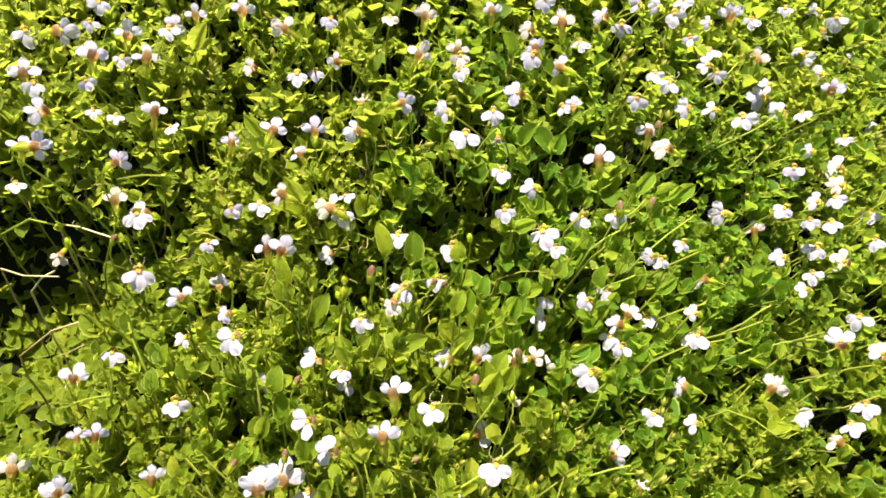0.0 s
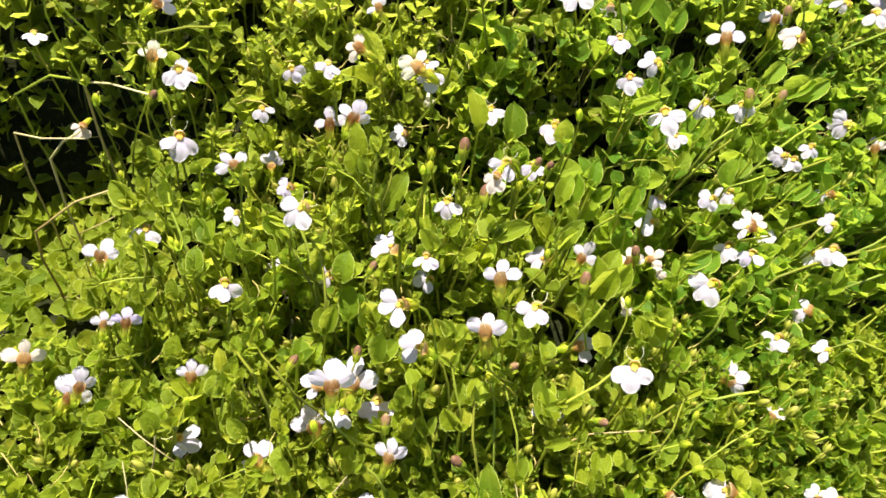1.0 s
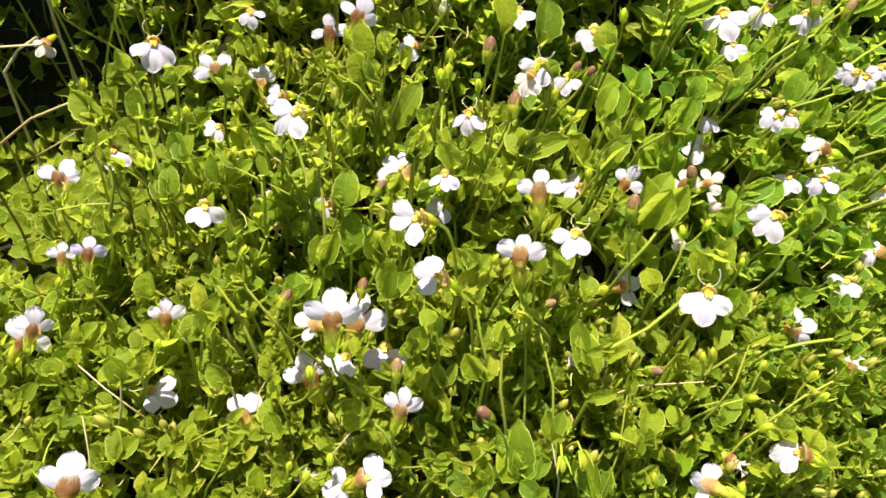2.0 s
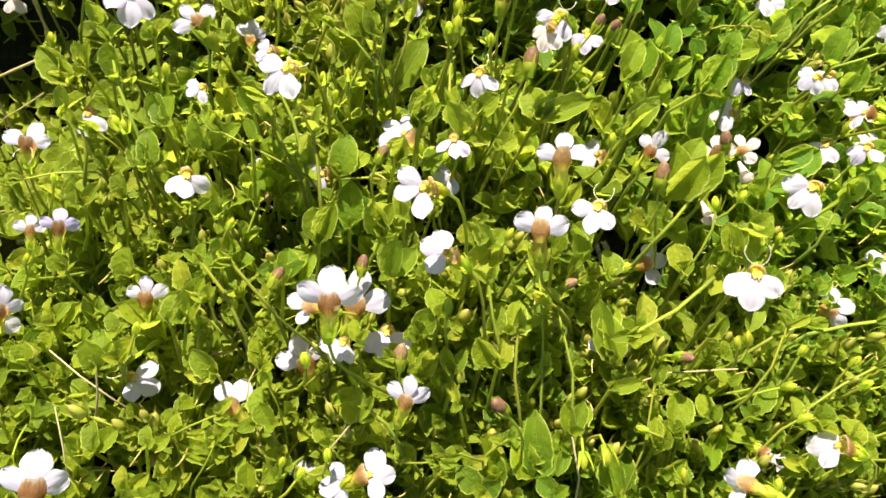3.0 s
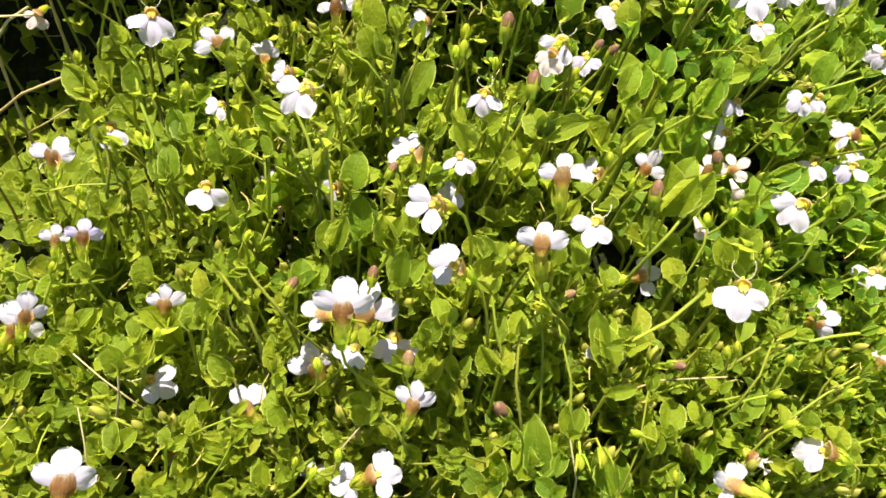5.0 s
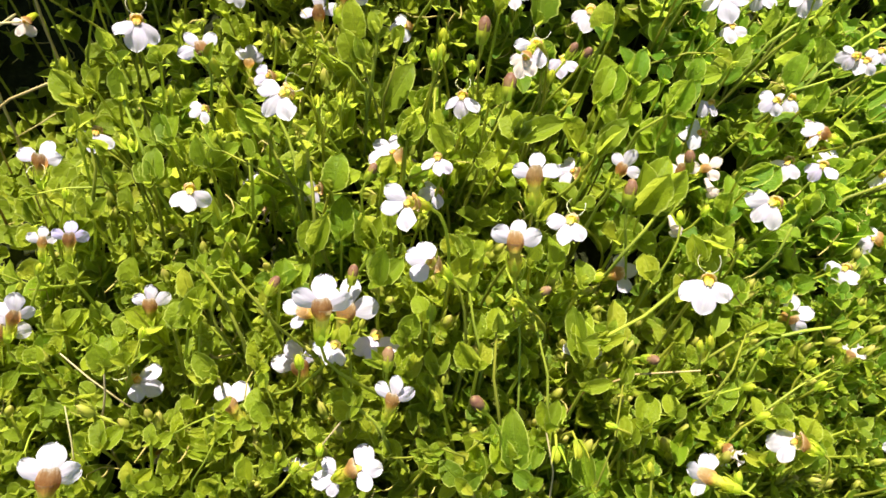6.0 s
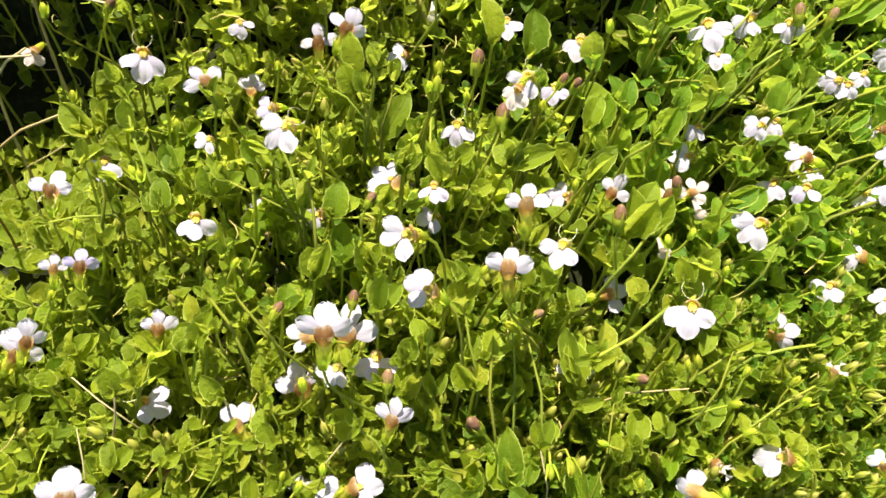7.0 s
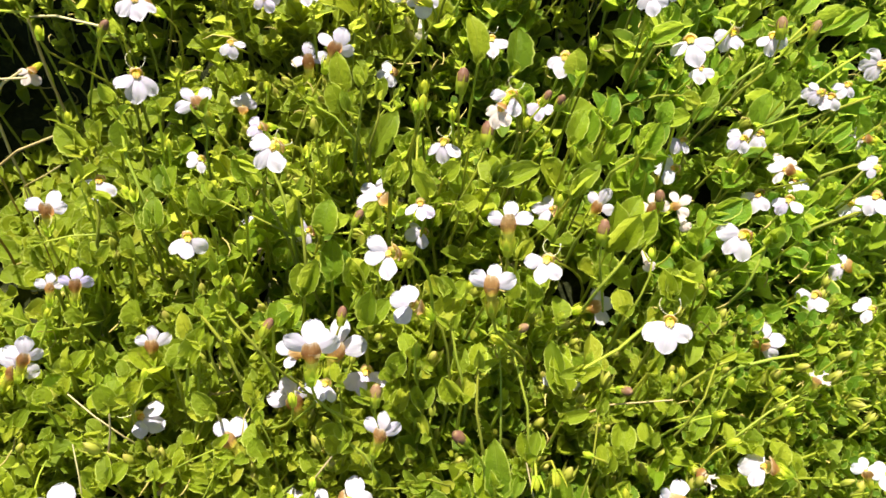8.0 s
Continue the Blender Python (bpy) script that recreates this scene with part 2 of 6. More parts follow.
SHALLOW_HOLLOWS = [(0.013, 0.143, 0.008, 0.5), (-0.046, 0.055, 0.006, 0.45), (-0.078, 0.083, 0.006, 0.5), (-0.124, 0.107, 0.007, 0.45), (-0.056, 0.100, 0.005, 0.5), (0.026, 0.048, 0.007, 0.5),
           (-0.116, 0.184, 0.013, 0.5), (-0.030, 0.141, 0.011, 0.5), (0.166, 0.099, 0.016, 0.5), (-0.090, 0.226, 0.012, 0.55), (-0.021, 0.252, 0.013, 0.6), (0.053, 0.185, 0.012, 0.6),
           (0.103, 0.197, 0.013, 0.6), (0.003, 0.097, 0.006, 0.45), (-0.018, 0.129, 0.007, 0.45), (-0.099, 0.089, 0.006, 0.45), (-0.104, 0.106, 0.006, 0.5)]
HOLLOWS = [(hx, hy, 1.25 * hr, 0.7 * hs) for hx, hy, hr, hs in DEEP_HOLLOWS + SHALLOW_HOLLOWS]
DELL = (-0.188, 0.152, 0.036, 0.034)  # the deepest hollow: middle and half widths
DEPTH = 0.040  # how far the soil lies under the flowering tops


def soil_z(x, y):
    sunk = 0.0
    for hx, hy, hr, hs in HOLLOWS:
        sunk = sunk + (1 - hs) * 0.016 * np.exp(-((x - hx) ** 2 + (y - hy) ** 2) / (hr * hr))
    dell = 0.034 * np.exp(-(((x - DELL[0]) / DELL[2]) ** 2 + ((y - DELL[1]) / DELL[3]) ** 2) ** 2)
    return tops(x, y) - DEPTH - np.minimum(sunk * 1.2, 0.020) - dell


def lean(x, y):
    """All shoots lean to the sun; on the falling flank they lean outwards too."""
    k = np.clip((x - 0.03) / 0.12, 0.0, 1.0)
    return Vector((0.08 + 0.65 * k, 0.36, 1.0)).normalized()


def fullness(x, y):
    v = 0.88 + 0.55 * noise.noise(Vector((x * 38, y * 38, 3.1))) + 0.18 * noise.noise(Vector((x * 95, y * 95, 7.7)))
    for hx, hy, hr, hs in HOLLOWS:
        d = math.hypot(x - hx, y + 0.011 - hy) / hr  # the tops stand that far beyond the feet
        if d < 1.4:
            v *= hs + (1 - hs) * min(1.0, max(0.0, (d - 0.5) / 0.9))
    return min(1.12, max(0.15, v))


# ---- mesh helpers ----
def data(name, verts, faces, uvs=None, smooth=True):
    """A mesh from arrays: faces all with the same number of corners, one uv for each vertex."""
    verts, faces = np.asarray(verts, np.float32), np.asarray(faces, np.int32)
    me = bpy.data.meshes.new(name)
    me.vertices.add(len(verts))
    me.vertices.foreach_set("co", verts.ravel())
    me.loops.add(faces.size)
    me.loops.foreach_set("vertex_index", faces.ravel())
    me.polygons.add(len(faces))
    me.polygons.foreach_set("loop_start", np.arange(0, faces.size, faces.shape[1], dtype=np.int32))
    if uvs is not None:
        layer = me.uv_layers.new(name="UVMap")
        layer.data.foreach_set("uv", np.asarray(uvs, np.float32)[faces.ravel()].ravel())
    me.update(calc_edges=True)
    me.validate()
    if smooth:
        me.polygons.foreach_set("use_smooth", np.ones(len(faces), bool))
    return me


def grid_faces(nu, nv, wrap=False):
    f = []
    for j in range(nv - 1):
        for i in range(nu if wrap else nu - 1):
            a, b = j * nu + i, j * nu + (i + 1) % nu
            f.append((a, b, b + nu, a + nu))
    return f


def sheet(name, shape, nu, nv):
    """A sheet over u, v in 0..1: shape(u, v) gives the point."""
    uv = [(i / (nu - 1), j / (nv - 1)) for j in range(nv) for i in range(nu)]
    return np.array([shape(*p) for p in uv]), grid_faces(nu, nv), np.array(uv)


def tube(points, radii, sides=5):
    """A round stalk along points."""
    pts = [Vector(p) for p in points]
    verts, uvs = [], []
    side = Vector((1, 0.3, 0.1)).normalized()
    for k, p in enumerate(pts):
        t = (pts[min(k + 1, len(pts) - 1)] - pts[max(k - 1, 0)]).normalized()
        side = (side - t * side.dot(t)).normalized()
        other = t.cross(side)
        for s in range(sides):
            a = 2 * math.pi * s / sides
            verts.append(p + (side * math.cos(a) + other * math.sin(a)) * radii[k])
            uvs.append((s / sides, k / (len(pts) - 1)))
    return np.array([tuple(v) for v in verts]), grid_faces(sides, len(pts), True), np.array(uvs)


def lathe(profile, sides, teeth=0.0):
    """Rings of (height, radius) about y; teeth: how far every other corner of the last ring stands out along y."""
    verts, uvs = [], []
    for k, (h, r) in enumerate(profile):
        for s in range(sides):
            a = 2 * math.pi * s / sides
            hh = h + (teeth * (1 if s % 2 else -0.6) if k == len(profile) - 1 else 0)
            verts.append((r * math.cos(a), hh, r * math.sin(a)))
            uvs.append((s / sides, k / (len(profile) - 1)))
    return np.array(verts), grid_faces(sides, len(profile), True), np.array(uvs)


def join(*pieces):
    verts, faces, uvs, n = [], [], [], 0
    for v, f, u in pieces:
        verts.append(np.asarray(v)), faces.append(np.asarray(f) + n), uvs.append(np.asarray(u))
        n += len(v)
    return np.concatenate(verts), np.concatenate(faces), np.concatenate(uvs)


def bezier(p0, p1, p2, p3, n):
    out = []
    for k in range(n):
        t = k / (n - 1)
        out.append(p0 * (1 - t) ** 3 + p1 * 3 * t * (1 - t) ** 2 + p2 * 3 * t * t * (1 - t) + p3 * t ** 3)
    return out


def part(name, me, material, parent, m=None, label=""):
    """One mesh object under a thing. m: its pose in the thing's own space."""
    if not me.materials:
        me.materials.append(material)
    ob = new(name, me)
    ob.parent = parent
    if m is not None:
        ob.matrix_basis = m
    if label:
        tagged(ob, label)
    return ob


# ---- leaves ----
def leaf_shape(width, fold, bend, teeth, skew, cup, rows=14):
    """An elliptic blade with a wedge foot and blunt tip, folded on its midrib, the margin saw-toothed and crimped."""
    def shape(u, v):
        s = 2 * u - 1
        row = round(v * (rows - 1))
        a = math.pi * (0.02 + 0.97 * v)
        v = 0.5 - 0.5 * math.cos(a)
        w = width * math.sin(a) ** 0.80 * (1 - 0.10 * math.cos(a)) * min(1.0, 0.45 + 1.7 * v)
        if 1 < row < rows - 1 and abs(s) > 0.99:
            w *= 1 + teeth * (1 if row % 2 else -0.8)
        x = s * w + skew * math.sin(math.pi * v) * 0.1
        z = 1.1 * fold * abs(x) + (cup + 0.4) * x * x - bend * v * v + 0.035 * math.sin(11 * v + 4 * s + 5 * skew) * abs(s)
        if abs(s) > 0.99:
            z -= 0.03 * math.sin(math.pi * v)
        return (x, v - 0.1 * abs(bend) * v + (0.06 if row == rows - 1 else 0.0) - (0.02 if abs(s) > 0.99 and row % 2 else 0.0), z)
    return shape


LEAVES, PLAIN_LEAVES, YOUNG_LEAVES, FAR_LEAVES = [], [], [], []
for k, (w, fo, be, te, sk, cu) in enumerate([(0.38, 0.50, 0.15, 0.040, 0.3, 0.3), (0.42, 0.35, 0.34, 0.045, -0.4, 0.5), (0.33, 0.75, 0.05, 0.035, 0.2, 0.2),
                                             (0.44, 0.30, -0.16, 0.035, -0.2, 0.9), (0.30, 0.60, 0.48, 0.045, 0.5, 0.3), (0.40, 0.45, 0.24, 0.050, 0.0, 1.1)]):
    LEAVES.append(data("leaf", *sheet("leaf", leaf_shape(w, fo, be, te, sk, cu), 7, 14)))
    PLAIN_LEAVES.append(sheet("leaf", leaf_shape(w, fo, be, te, sk, cu, 8), 5, 8))
    YOUNG_LEAVES.append(sheet("leaf", leaf_shape(w, fo, be, 0.02, sk, cu, 6), 3, 6))
    FAR_LEAVES.append(sheet("leaf", leaf_shape(w, fo, be, 0.0, sk, cu, 5), 3, 5))

# the blooms' places, kept clear of leaves on their open side
CLEAR = []
OPEN_SIDE = np.array((-0.06, -0.50, 0.86))
SUNWARD = np.array(SUN)
rng = random.Random(11)


def clear_of_blooms(points, radius=0.0055):
    """Which of the points lie clear of every bloom, of the air before it and of its way to the sun."""
    if not len(points):
        return np.zeros(0, bool)
    p = np.asarray(points)[:, None] - np.array([c[:3] for c in CLEAR])[None]
    far = np.clip((p @ OPEN_SIDE), -0.002, 0.035)
    d = np.linalg.norm(p - far[..., None] * OPEN_SIDE, axis=-1)
    wide = radius * np.array([c[3] for c in CLEAR])[None]
    up = np.clip((p @ SUNWARD), 0.0, 0.030)
    shade = np.linalg.norm(p - up[..., None] * SUNWARD, axis=-1)
    return ((d > wide) & (shade > 0.95 * wide)).all(1)


def shoot_plan(x, y, r, tall=1.0, large=1.0):
    """A leafy shoot: the points of its stem and the poses of its leaves, with the mesh each one takes."""
    z0 = float(soil_z(x, y))
    grow = lean(x, y)
    h = DEPTH * fullness(x, y) * r.uniform(0.52, 0.98) * tall
    tip = Vector((x, y, z0)) + Vector((grow.x, grow.y, grow.z)) * h + Vector((r.gauss(0, 0.2), r.gauss(0, 0.17), 0)) * h
    base = Vector((x, y, z0 - 0.002))
    stem = bezier(base, base + Vector((0, 0, h * 0.4)), tip - (tip - base) * 0.3, tip, 6)
    leaves = []
    pairs = r.randint(3, 5)
    turn = r.uniform(0, math.pi)
    size = r.choice((0.0040, 0.0052, 0.0064, 0.0076, 0.0088)) * r.uniform(0.85, 1.15) * large
    for k in range(pairs):
        at = base.lerp(tip, (1.0, 0.91, 0.76, 0.60, 0.44, 0.28)[k])
        up = ((tip - base).normalized() * 0.55 + Vector((-0.02, 0.22, 0.6))).normalized()
        grown = (0.45, 0.88, 1.08, 1.05, 0.95, 0.8)[k] * size
        for side in (0, math.pi):
            a = turn + side + r.uniform(-0.3, 0.3)
            rise = radians((78, 68, 58, 48, 34, 18)[k] + r.gauss(0, 17))
            out = Vector((math.cos(a), math.sin(a), 0))
            d = (out * math.cos(rise) + up * math.sin(rise)).normalized()
            n = (up - d * up.dot(d)).normalized()
            q = Matrix.Rotation(r.gauss(0, 0.25), 4, d) @ Matrix((d.cross(n), d, n)).transposed().to_4x4()
            leaves.append((Matrix.Translation(at) @ q @ Matrix.Scale(grown * r.uniform(0.85, 1.15), 4), r.randrange(6)))
        turn += math.pi / 2
    return stem, leaves


def leafy_shoot(x, y, r, tall=1.0):
    stem, leaves = shoot_plan(x, y, r, tall, 1.28 if x > -0.01 and y > 0.08 else 1.04)
    mids = [m @ Vector((0, 0.5, 0)) for m, _ in leaves]
    keep = clear_of_blooms(mids)
    leaves = [p for p, ok in zip(leaves, keep) if ok]
    if len(leaves) < 4 or keep.sum() < 0.45 * len(keep):
        return None
    root = tagged(new("leafy_shoot"), "upright green shoot with paired toothed oval leaves", "shoot", "shoots of the mat")
    root.location = stem[0]
    home = Matrix.Translation(-stem[0])
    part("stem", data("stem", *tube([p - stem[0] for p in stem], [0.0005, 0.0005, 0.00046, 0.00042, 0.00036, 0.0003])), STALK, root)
    for m, k in leaves:
        part("leaf", LEAVES[k], LEAF, root, home @ m)
    return root


# ---- flowers ----
def lobe_shape(wide, droop, wave):
    def shape(u, v):
        s = 2 * u - 1
        v = 1 - (1 - v) ** 1.35
        w = wide * (0.26 + 0.74 * math.sin(math.pi * 0.5 * min(1, v / 0.58)) if v < 0.58 else math.sqrt(max(0.0, 1 - ((v - 0.58) / 0.428) ** 2)))
        x = s * max(w, 0.05)
        z = -droop * v * v - 0.20 * x * x + 0.06 * math.sin(math.pi * v) + wave * (math.sin(5 * v + 3 * s) + 0.8 * math.sin(9 * s + 4 * v)) * v
        return (x * (1 + 0.5 * wave * math.sin(14 * v)), v - 0.05 * s * s * v - (0.03 + wave * 0.4) * math.exp(-9 * s * s) * v ** 6, z)
    return shape


LOBES = [data("petal", *sheet("petal", lobe_shape(0.53, 0.08, 0.045), 9, 10)),
         data("petal", *sheet("petal", lobe_shape(0.50, 0.16, 0.06), 9, 10)),
         data("petal", *sheet("petal", lobe_shape(0.55, 0.02, 0.085), 9, 10))]
WILTED = data("petal", *sheet("petal", lambda u, v: ((u - 0.5) * (0.3 + 0.25 * math.sin(7 * v)), 0.9 * v, 0.25 * math.sin(6 * u + 9 * v) * v), 5, 7))


def hood_shape(seed):
    def shape(u, v):
        q = 2 * u - 1
        a = math.pi * (u * 1.16 - 0.08)
        w = 0.60 * (0.58 + 0.46 * math.sin(2.3 * v))
        notch = 0.11 * max(0.0, 1 - abs(q) * 3.0) * v ** 3
        back = 0.60 * abs(q) ** 1.7 * v
        ragged = 0.035 * math.sin(9 * u + seed) * v
        return (w * math.cos(a) + 0.05 * math.sin(seed) * v, v - back - notch + ragged, (0.42 - 0.10 * v) * math.sin(a) + 0.04 * math.sin(13 * u + 5 * v + seed) + 0.12 * math.sin(seed * 2) * v * v)
    return shape


HOODS = [data("hood", *sheet("hood", hood_shape(k), 13, 6)) for k in (0.0, 1.9, 4.1)]
TUBES = data("tube", *lathe([(-1.0, 0.12), (-0.7, 0.16), (-0.42, 0.21), (-0.18, 0.26), (-0.02, 0.29)], 10))
CALYXES = data("calyx", *lathe([(0.0, 0.04), (0.05, 0.13), (0.30, 0.19), (0.55, 0.225), (0.70, 0.25)], 10, 0.13))


SEPAL = data("sepal", *sheet("sepal", lambda u, v: ((u - 0.5) * 0.24 * (1 - v) ** 0.8, v, 0.19 + 0.07 * math.sin(2.6 * v) + 0.03 * v), 3, 5))


def ridge(x):
    v, f, u = lathe([(-0.02, 0.02), (0.10, 0.22), (0.40, 0.34), (0.75, 0.26), (1.0, 0.03)], 8)
    v = v * (0.9, 1.0, 0.8) + (x, -0.15, 0.05)
    return v, f, u


THROATS = data("throat", *join(ridge(-0.17), ridge(0.17)))
CURLS = data("style", *tube([(2.3 * math.cos(a), 2.5 * math.sin(a), 0.5 * math.sin(2 * a)) for a in np.linspace(-0.7, 3.7, 18)], [0.075] * 17 + [0.2], 5))
MM = 0.001
LABELS = {"W": "white two-lipped flower with yellow throat on a thin stalk", "L": "pale lilac two-lipped flower with russet hood on a stalk",
          "V": "violet-tinted two-lipped flower with mauve hood on a stalk",
          "P": "blush-white flower with pinkish russet tube on a stalk", "C": "cream-white flower with a greenish tube on a stalk",
          "D": "pale bluish-white small flower low among the leaves"}
SET_BACK = {"F": 66, "S": 50, "B": 22, "T": 20, "X": 45}  # degrees between lip and tube


def stalk_to_soil(root, start, away, r, thick=0.37):
    """A stalk from the flower's base, bending down into the mat; root is set at its foot."""
    grow = lean(start.x, start.y)
    drop = max(0.012, start.z - float(soil_z(start.x, start.y)))
    foot = Vector((start.x - grow.x / grow.z * drop * 0.65 + r.gauss(0, 0.007), start.y - grow.y * drop * 0.5 + r.gauss(0, 0.007), 0))
    foot.z = float(soil_z(foot.x, foot.y)) - 0.002
    reach = (start - foot).length
    pts = bezier(start, start + away * min(0.010, reach * 0.35), foot + (grow + Vector((r.gauss(0, 0.35), r.gauss(0, 0.35), 0))) * reach * 0.45, foot, 9)
    root.location = foot
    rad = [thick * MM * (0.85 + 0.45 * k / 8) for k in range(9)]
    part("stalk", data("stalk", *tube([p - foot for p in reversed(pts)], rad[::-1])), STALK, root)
    return foot


def bloom(x, y, z, rx, ry, rz, size, look_code, curl=False):
    """A flower whose lip lies at (x, y, z), its middle lobe along the pose's y, its face along the pose's z."""
    kind, tint = look_code
    r = random.Random(round(x * 1e5) * 7 + round(y * 1e5))
    s = size * MM
    m = pose(x, y, z, rx, ry, rz) @ Matrix.Translation((0, -2.6 * s, 0)) @ Matrix.Scale(s, 4)
    label = LABELS[tint]
    if kind == "X":
        label = "wilted flower with shrivelled brownish petals on its stalk"
    if kind == "T":
        label = "spent pale flower tube lying loose among the leaves"
    root = tagged(new("flower"), label, "flower", "flowers of the mat")
    bent = radians(SET_BACK[kind] + r.uniform(-6, 6))
    axis = Vector((0, math.cos(bent), math.sin(bent)))
    turned = Matrix.Rotation(bent, 4, "X")
    start = m @ (axis * -8.2)
    away = -(m.to_3x3() @ axis).normalized()
    if kind != "T":
        foot = stalk_to_soil(root, start, away, r)
    else:
        foot = start.copy()
        root.location = foot
    home = Matrix.Translation(-foot)
    petal = PETALS[tint]
    if kind in "FBS":
        lobes = [(0, 1.3, 0, 6.3), (-0.9, 0.6, 57, 5.6), (0.9, 0.6, -57, 5.6)] if kind != "B" else [(0, 0.9, 0, 5.9), (-0.9, 0.2, 69, 5.6), (0.9, 0.2, -69, 5.6)]
        for px, py, turn, length in lobes:
            lm = pose(px, py, 0, r.uniform(-26, 10), r.uniform(-26, 26), turn + r.uniform(-13, 13))
            length *= r.uniform(0.86, 1.10)
            breadth = length * (r.uniform(0.66, 0.80) if kind == "B" else r.uniform(0.66, 0.86))
            me = LOBES[r.randrange(3)]
            key = me.name + tint
            if key not in PETAL_CACHE:
                PETAL_CACHE[key] = me.copy()
                PETAL_CACHE[key].name = "petal"
            part("petal", PETAL_CACHE[key], petal, root, home @ m @ lm @ Matrix.Diagonal((breadth, length, length, 1)))
        part("throat", THROATS, THROAT, root, home @ m @ pose(0, -0.9 if kind == "B" else -0.1, -0.3 if kind == "B" else 0.45) @ (Matrix.Scale(1.0, 4) if kind == "B" else Matrix.Diagonal((1.7, 1.5, 1.2, 1)) if kind == "S" else Matrix.Diagonal((2.2, 1.8, 1.3, 1))))
        part("hood", HOODS[r.randrange(3)], HOOD, root, home @ m @ Matrix.Translation(axis * (-2.5 if kind == "B" else -2.9) + Vector((0, 0, 0.7 if kind == "B" else 0.25))) @ turned @ pose(0, 0, 0, r.uniform(-2, 8) if kind == "B" else r.uniform(18, 40) if kind == "F" else r.uniform(10, 26), r.uniform(-10, 10), r.uniform(-8, 8)) @ Matrix.Diagonal((r.uniform(2.9, 3.6), r.uniform(5.0, 6.0), 3.0, 1) if kind == "B" else (2.6, r.uniform(2.3, 3.0), 2.1, 1) if kind == "F" else (3.7, r.uniform(4.8, 5.6), 3.3, 1)))
    elif kind == "X":
        for turn in (-70, -10, 55):
            key = "wilted" + tint
            if key not in PETAL_CACHE:
                PETAL_CACHE[key] = WILTED.copy()
                PETAL_CACHE[key].name = "petal"
            part("petal", PETAL_CACHE[key], petal if turn < 0 else DRY, root, home @ m @ pose(0, 0, 0, r.uniform(-40, 10), r.uniform(-30, 30), turn) @ Matrix.Scale(5.4, 4))
        part("hood", HOODS[r.randrange(3)], HOOD, root, home @ m @ Matrix.Translation((0, -1.5, 0.3)) @ turned @ Matrix.Scale(3.2, 4))
    else:
        for turn in (-50, 0, 50):
            key = "fallen" + tint
            if key not in PETAL_CACHE:
                PETAL_CACHE[key] = LOBES[1].copy()
                PETAL_CACHE[key].name = "petal"
            part("petal", PETAL_CACHE[key], petal, root, home @ m @ pose(0, 1.0, 0, -20, 0, turn) @ Matrix.Scale(3.6, 4))
    if "tube" + kind[0:1] + tint not in PETAL_CACHE:
        PETAL_CACHE["tube" + kind[0:1] + tint] = TUBES.copy()
        PETAL_CACHE["tube" + kind[0:1] + tint].name = "tube"
    part("tube", PETAL_CACHE["tube" + kind[0:1] + tint], petal if kind == "T" else TUBE, root, home @ m @ turned @ Matrix.Diagonal((6.8, 6.0, 6.8, 1) if kind == "B" else (6.0, 6.0, 6.0, 1)))
    if kind != "T":
        cup = part("calyx", CALYXES, CALYX, root, home @ m @ turned @ pose(0, -8.6, 0) @ Matrix.Diagonal((7.4, 6.4, 7.4, 1) if kind == "B" else (6.6, 6.4, 6.6, 1)))
        if -0.16 < x < 0.12 and y < 0.19:
            for k in range(5):
                part("sepal", SEPAL, CALYX, cup, Matrix.Rotation(k * 1.2566 + r.uniform(-0.2, 0.2), 4, "Y") @ pose(0, 0.34, 0.03, r.uniform(0, 9)) @ Matrix.Diagonal((0.8, r.uniform(0.50, 0.66), 0.95, 1)))
    if curl:
        part("style", CURLS, STYLE, root, home @ m @ pose(0.4, -3.6, 1.6, r.uniform(-15, 25), 0, r.uniform(-25, 25)), "white curled thread-like style")
    return root


PETAL_CACHE = {}


# ---- sprigs, stems, buds ----
def to_soil(p, r, spread=0.004):
    grow = lean(p.x, p.y)
    drop = max(0.006, p.z - float(soil_z(p.x, p.y)))
    foot = Vector((p.x - grow.x / grow.z * drop * 0.7 + r.gauss(0, spread), p.y - grow.y * drop * 0.4 + r.gauss(0, spread), 0))
    foot.z = float(soil_z(foot.x, foot.y)) - 0.002
    return foot


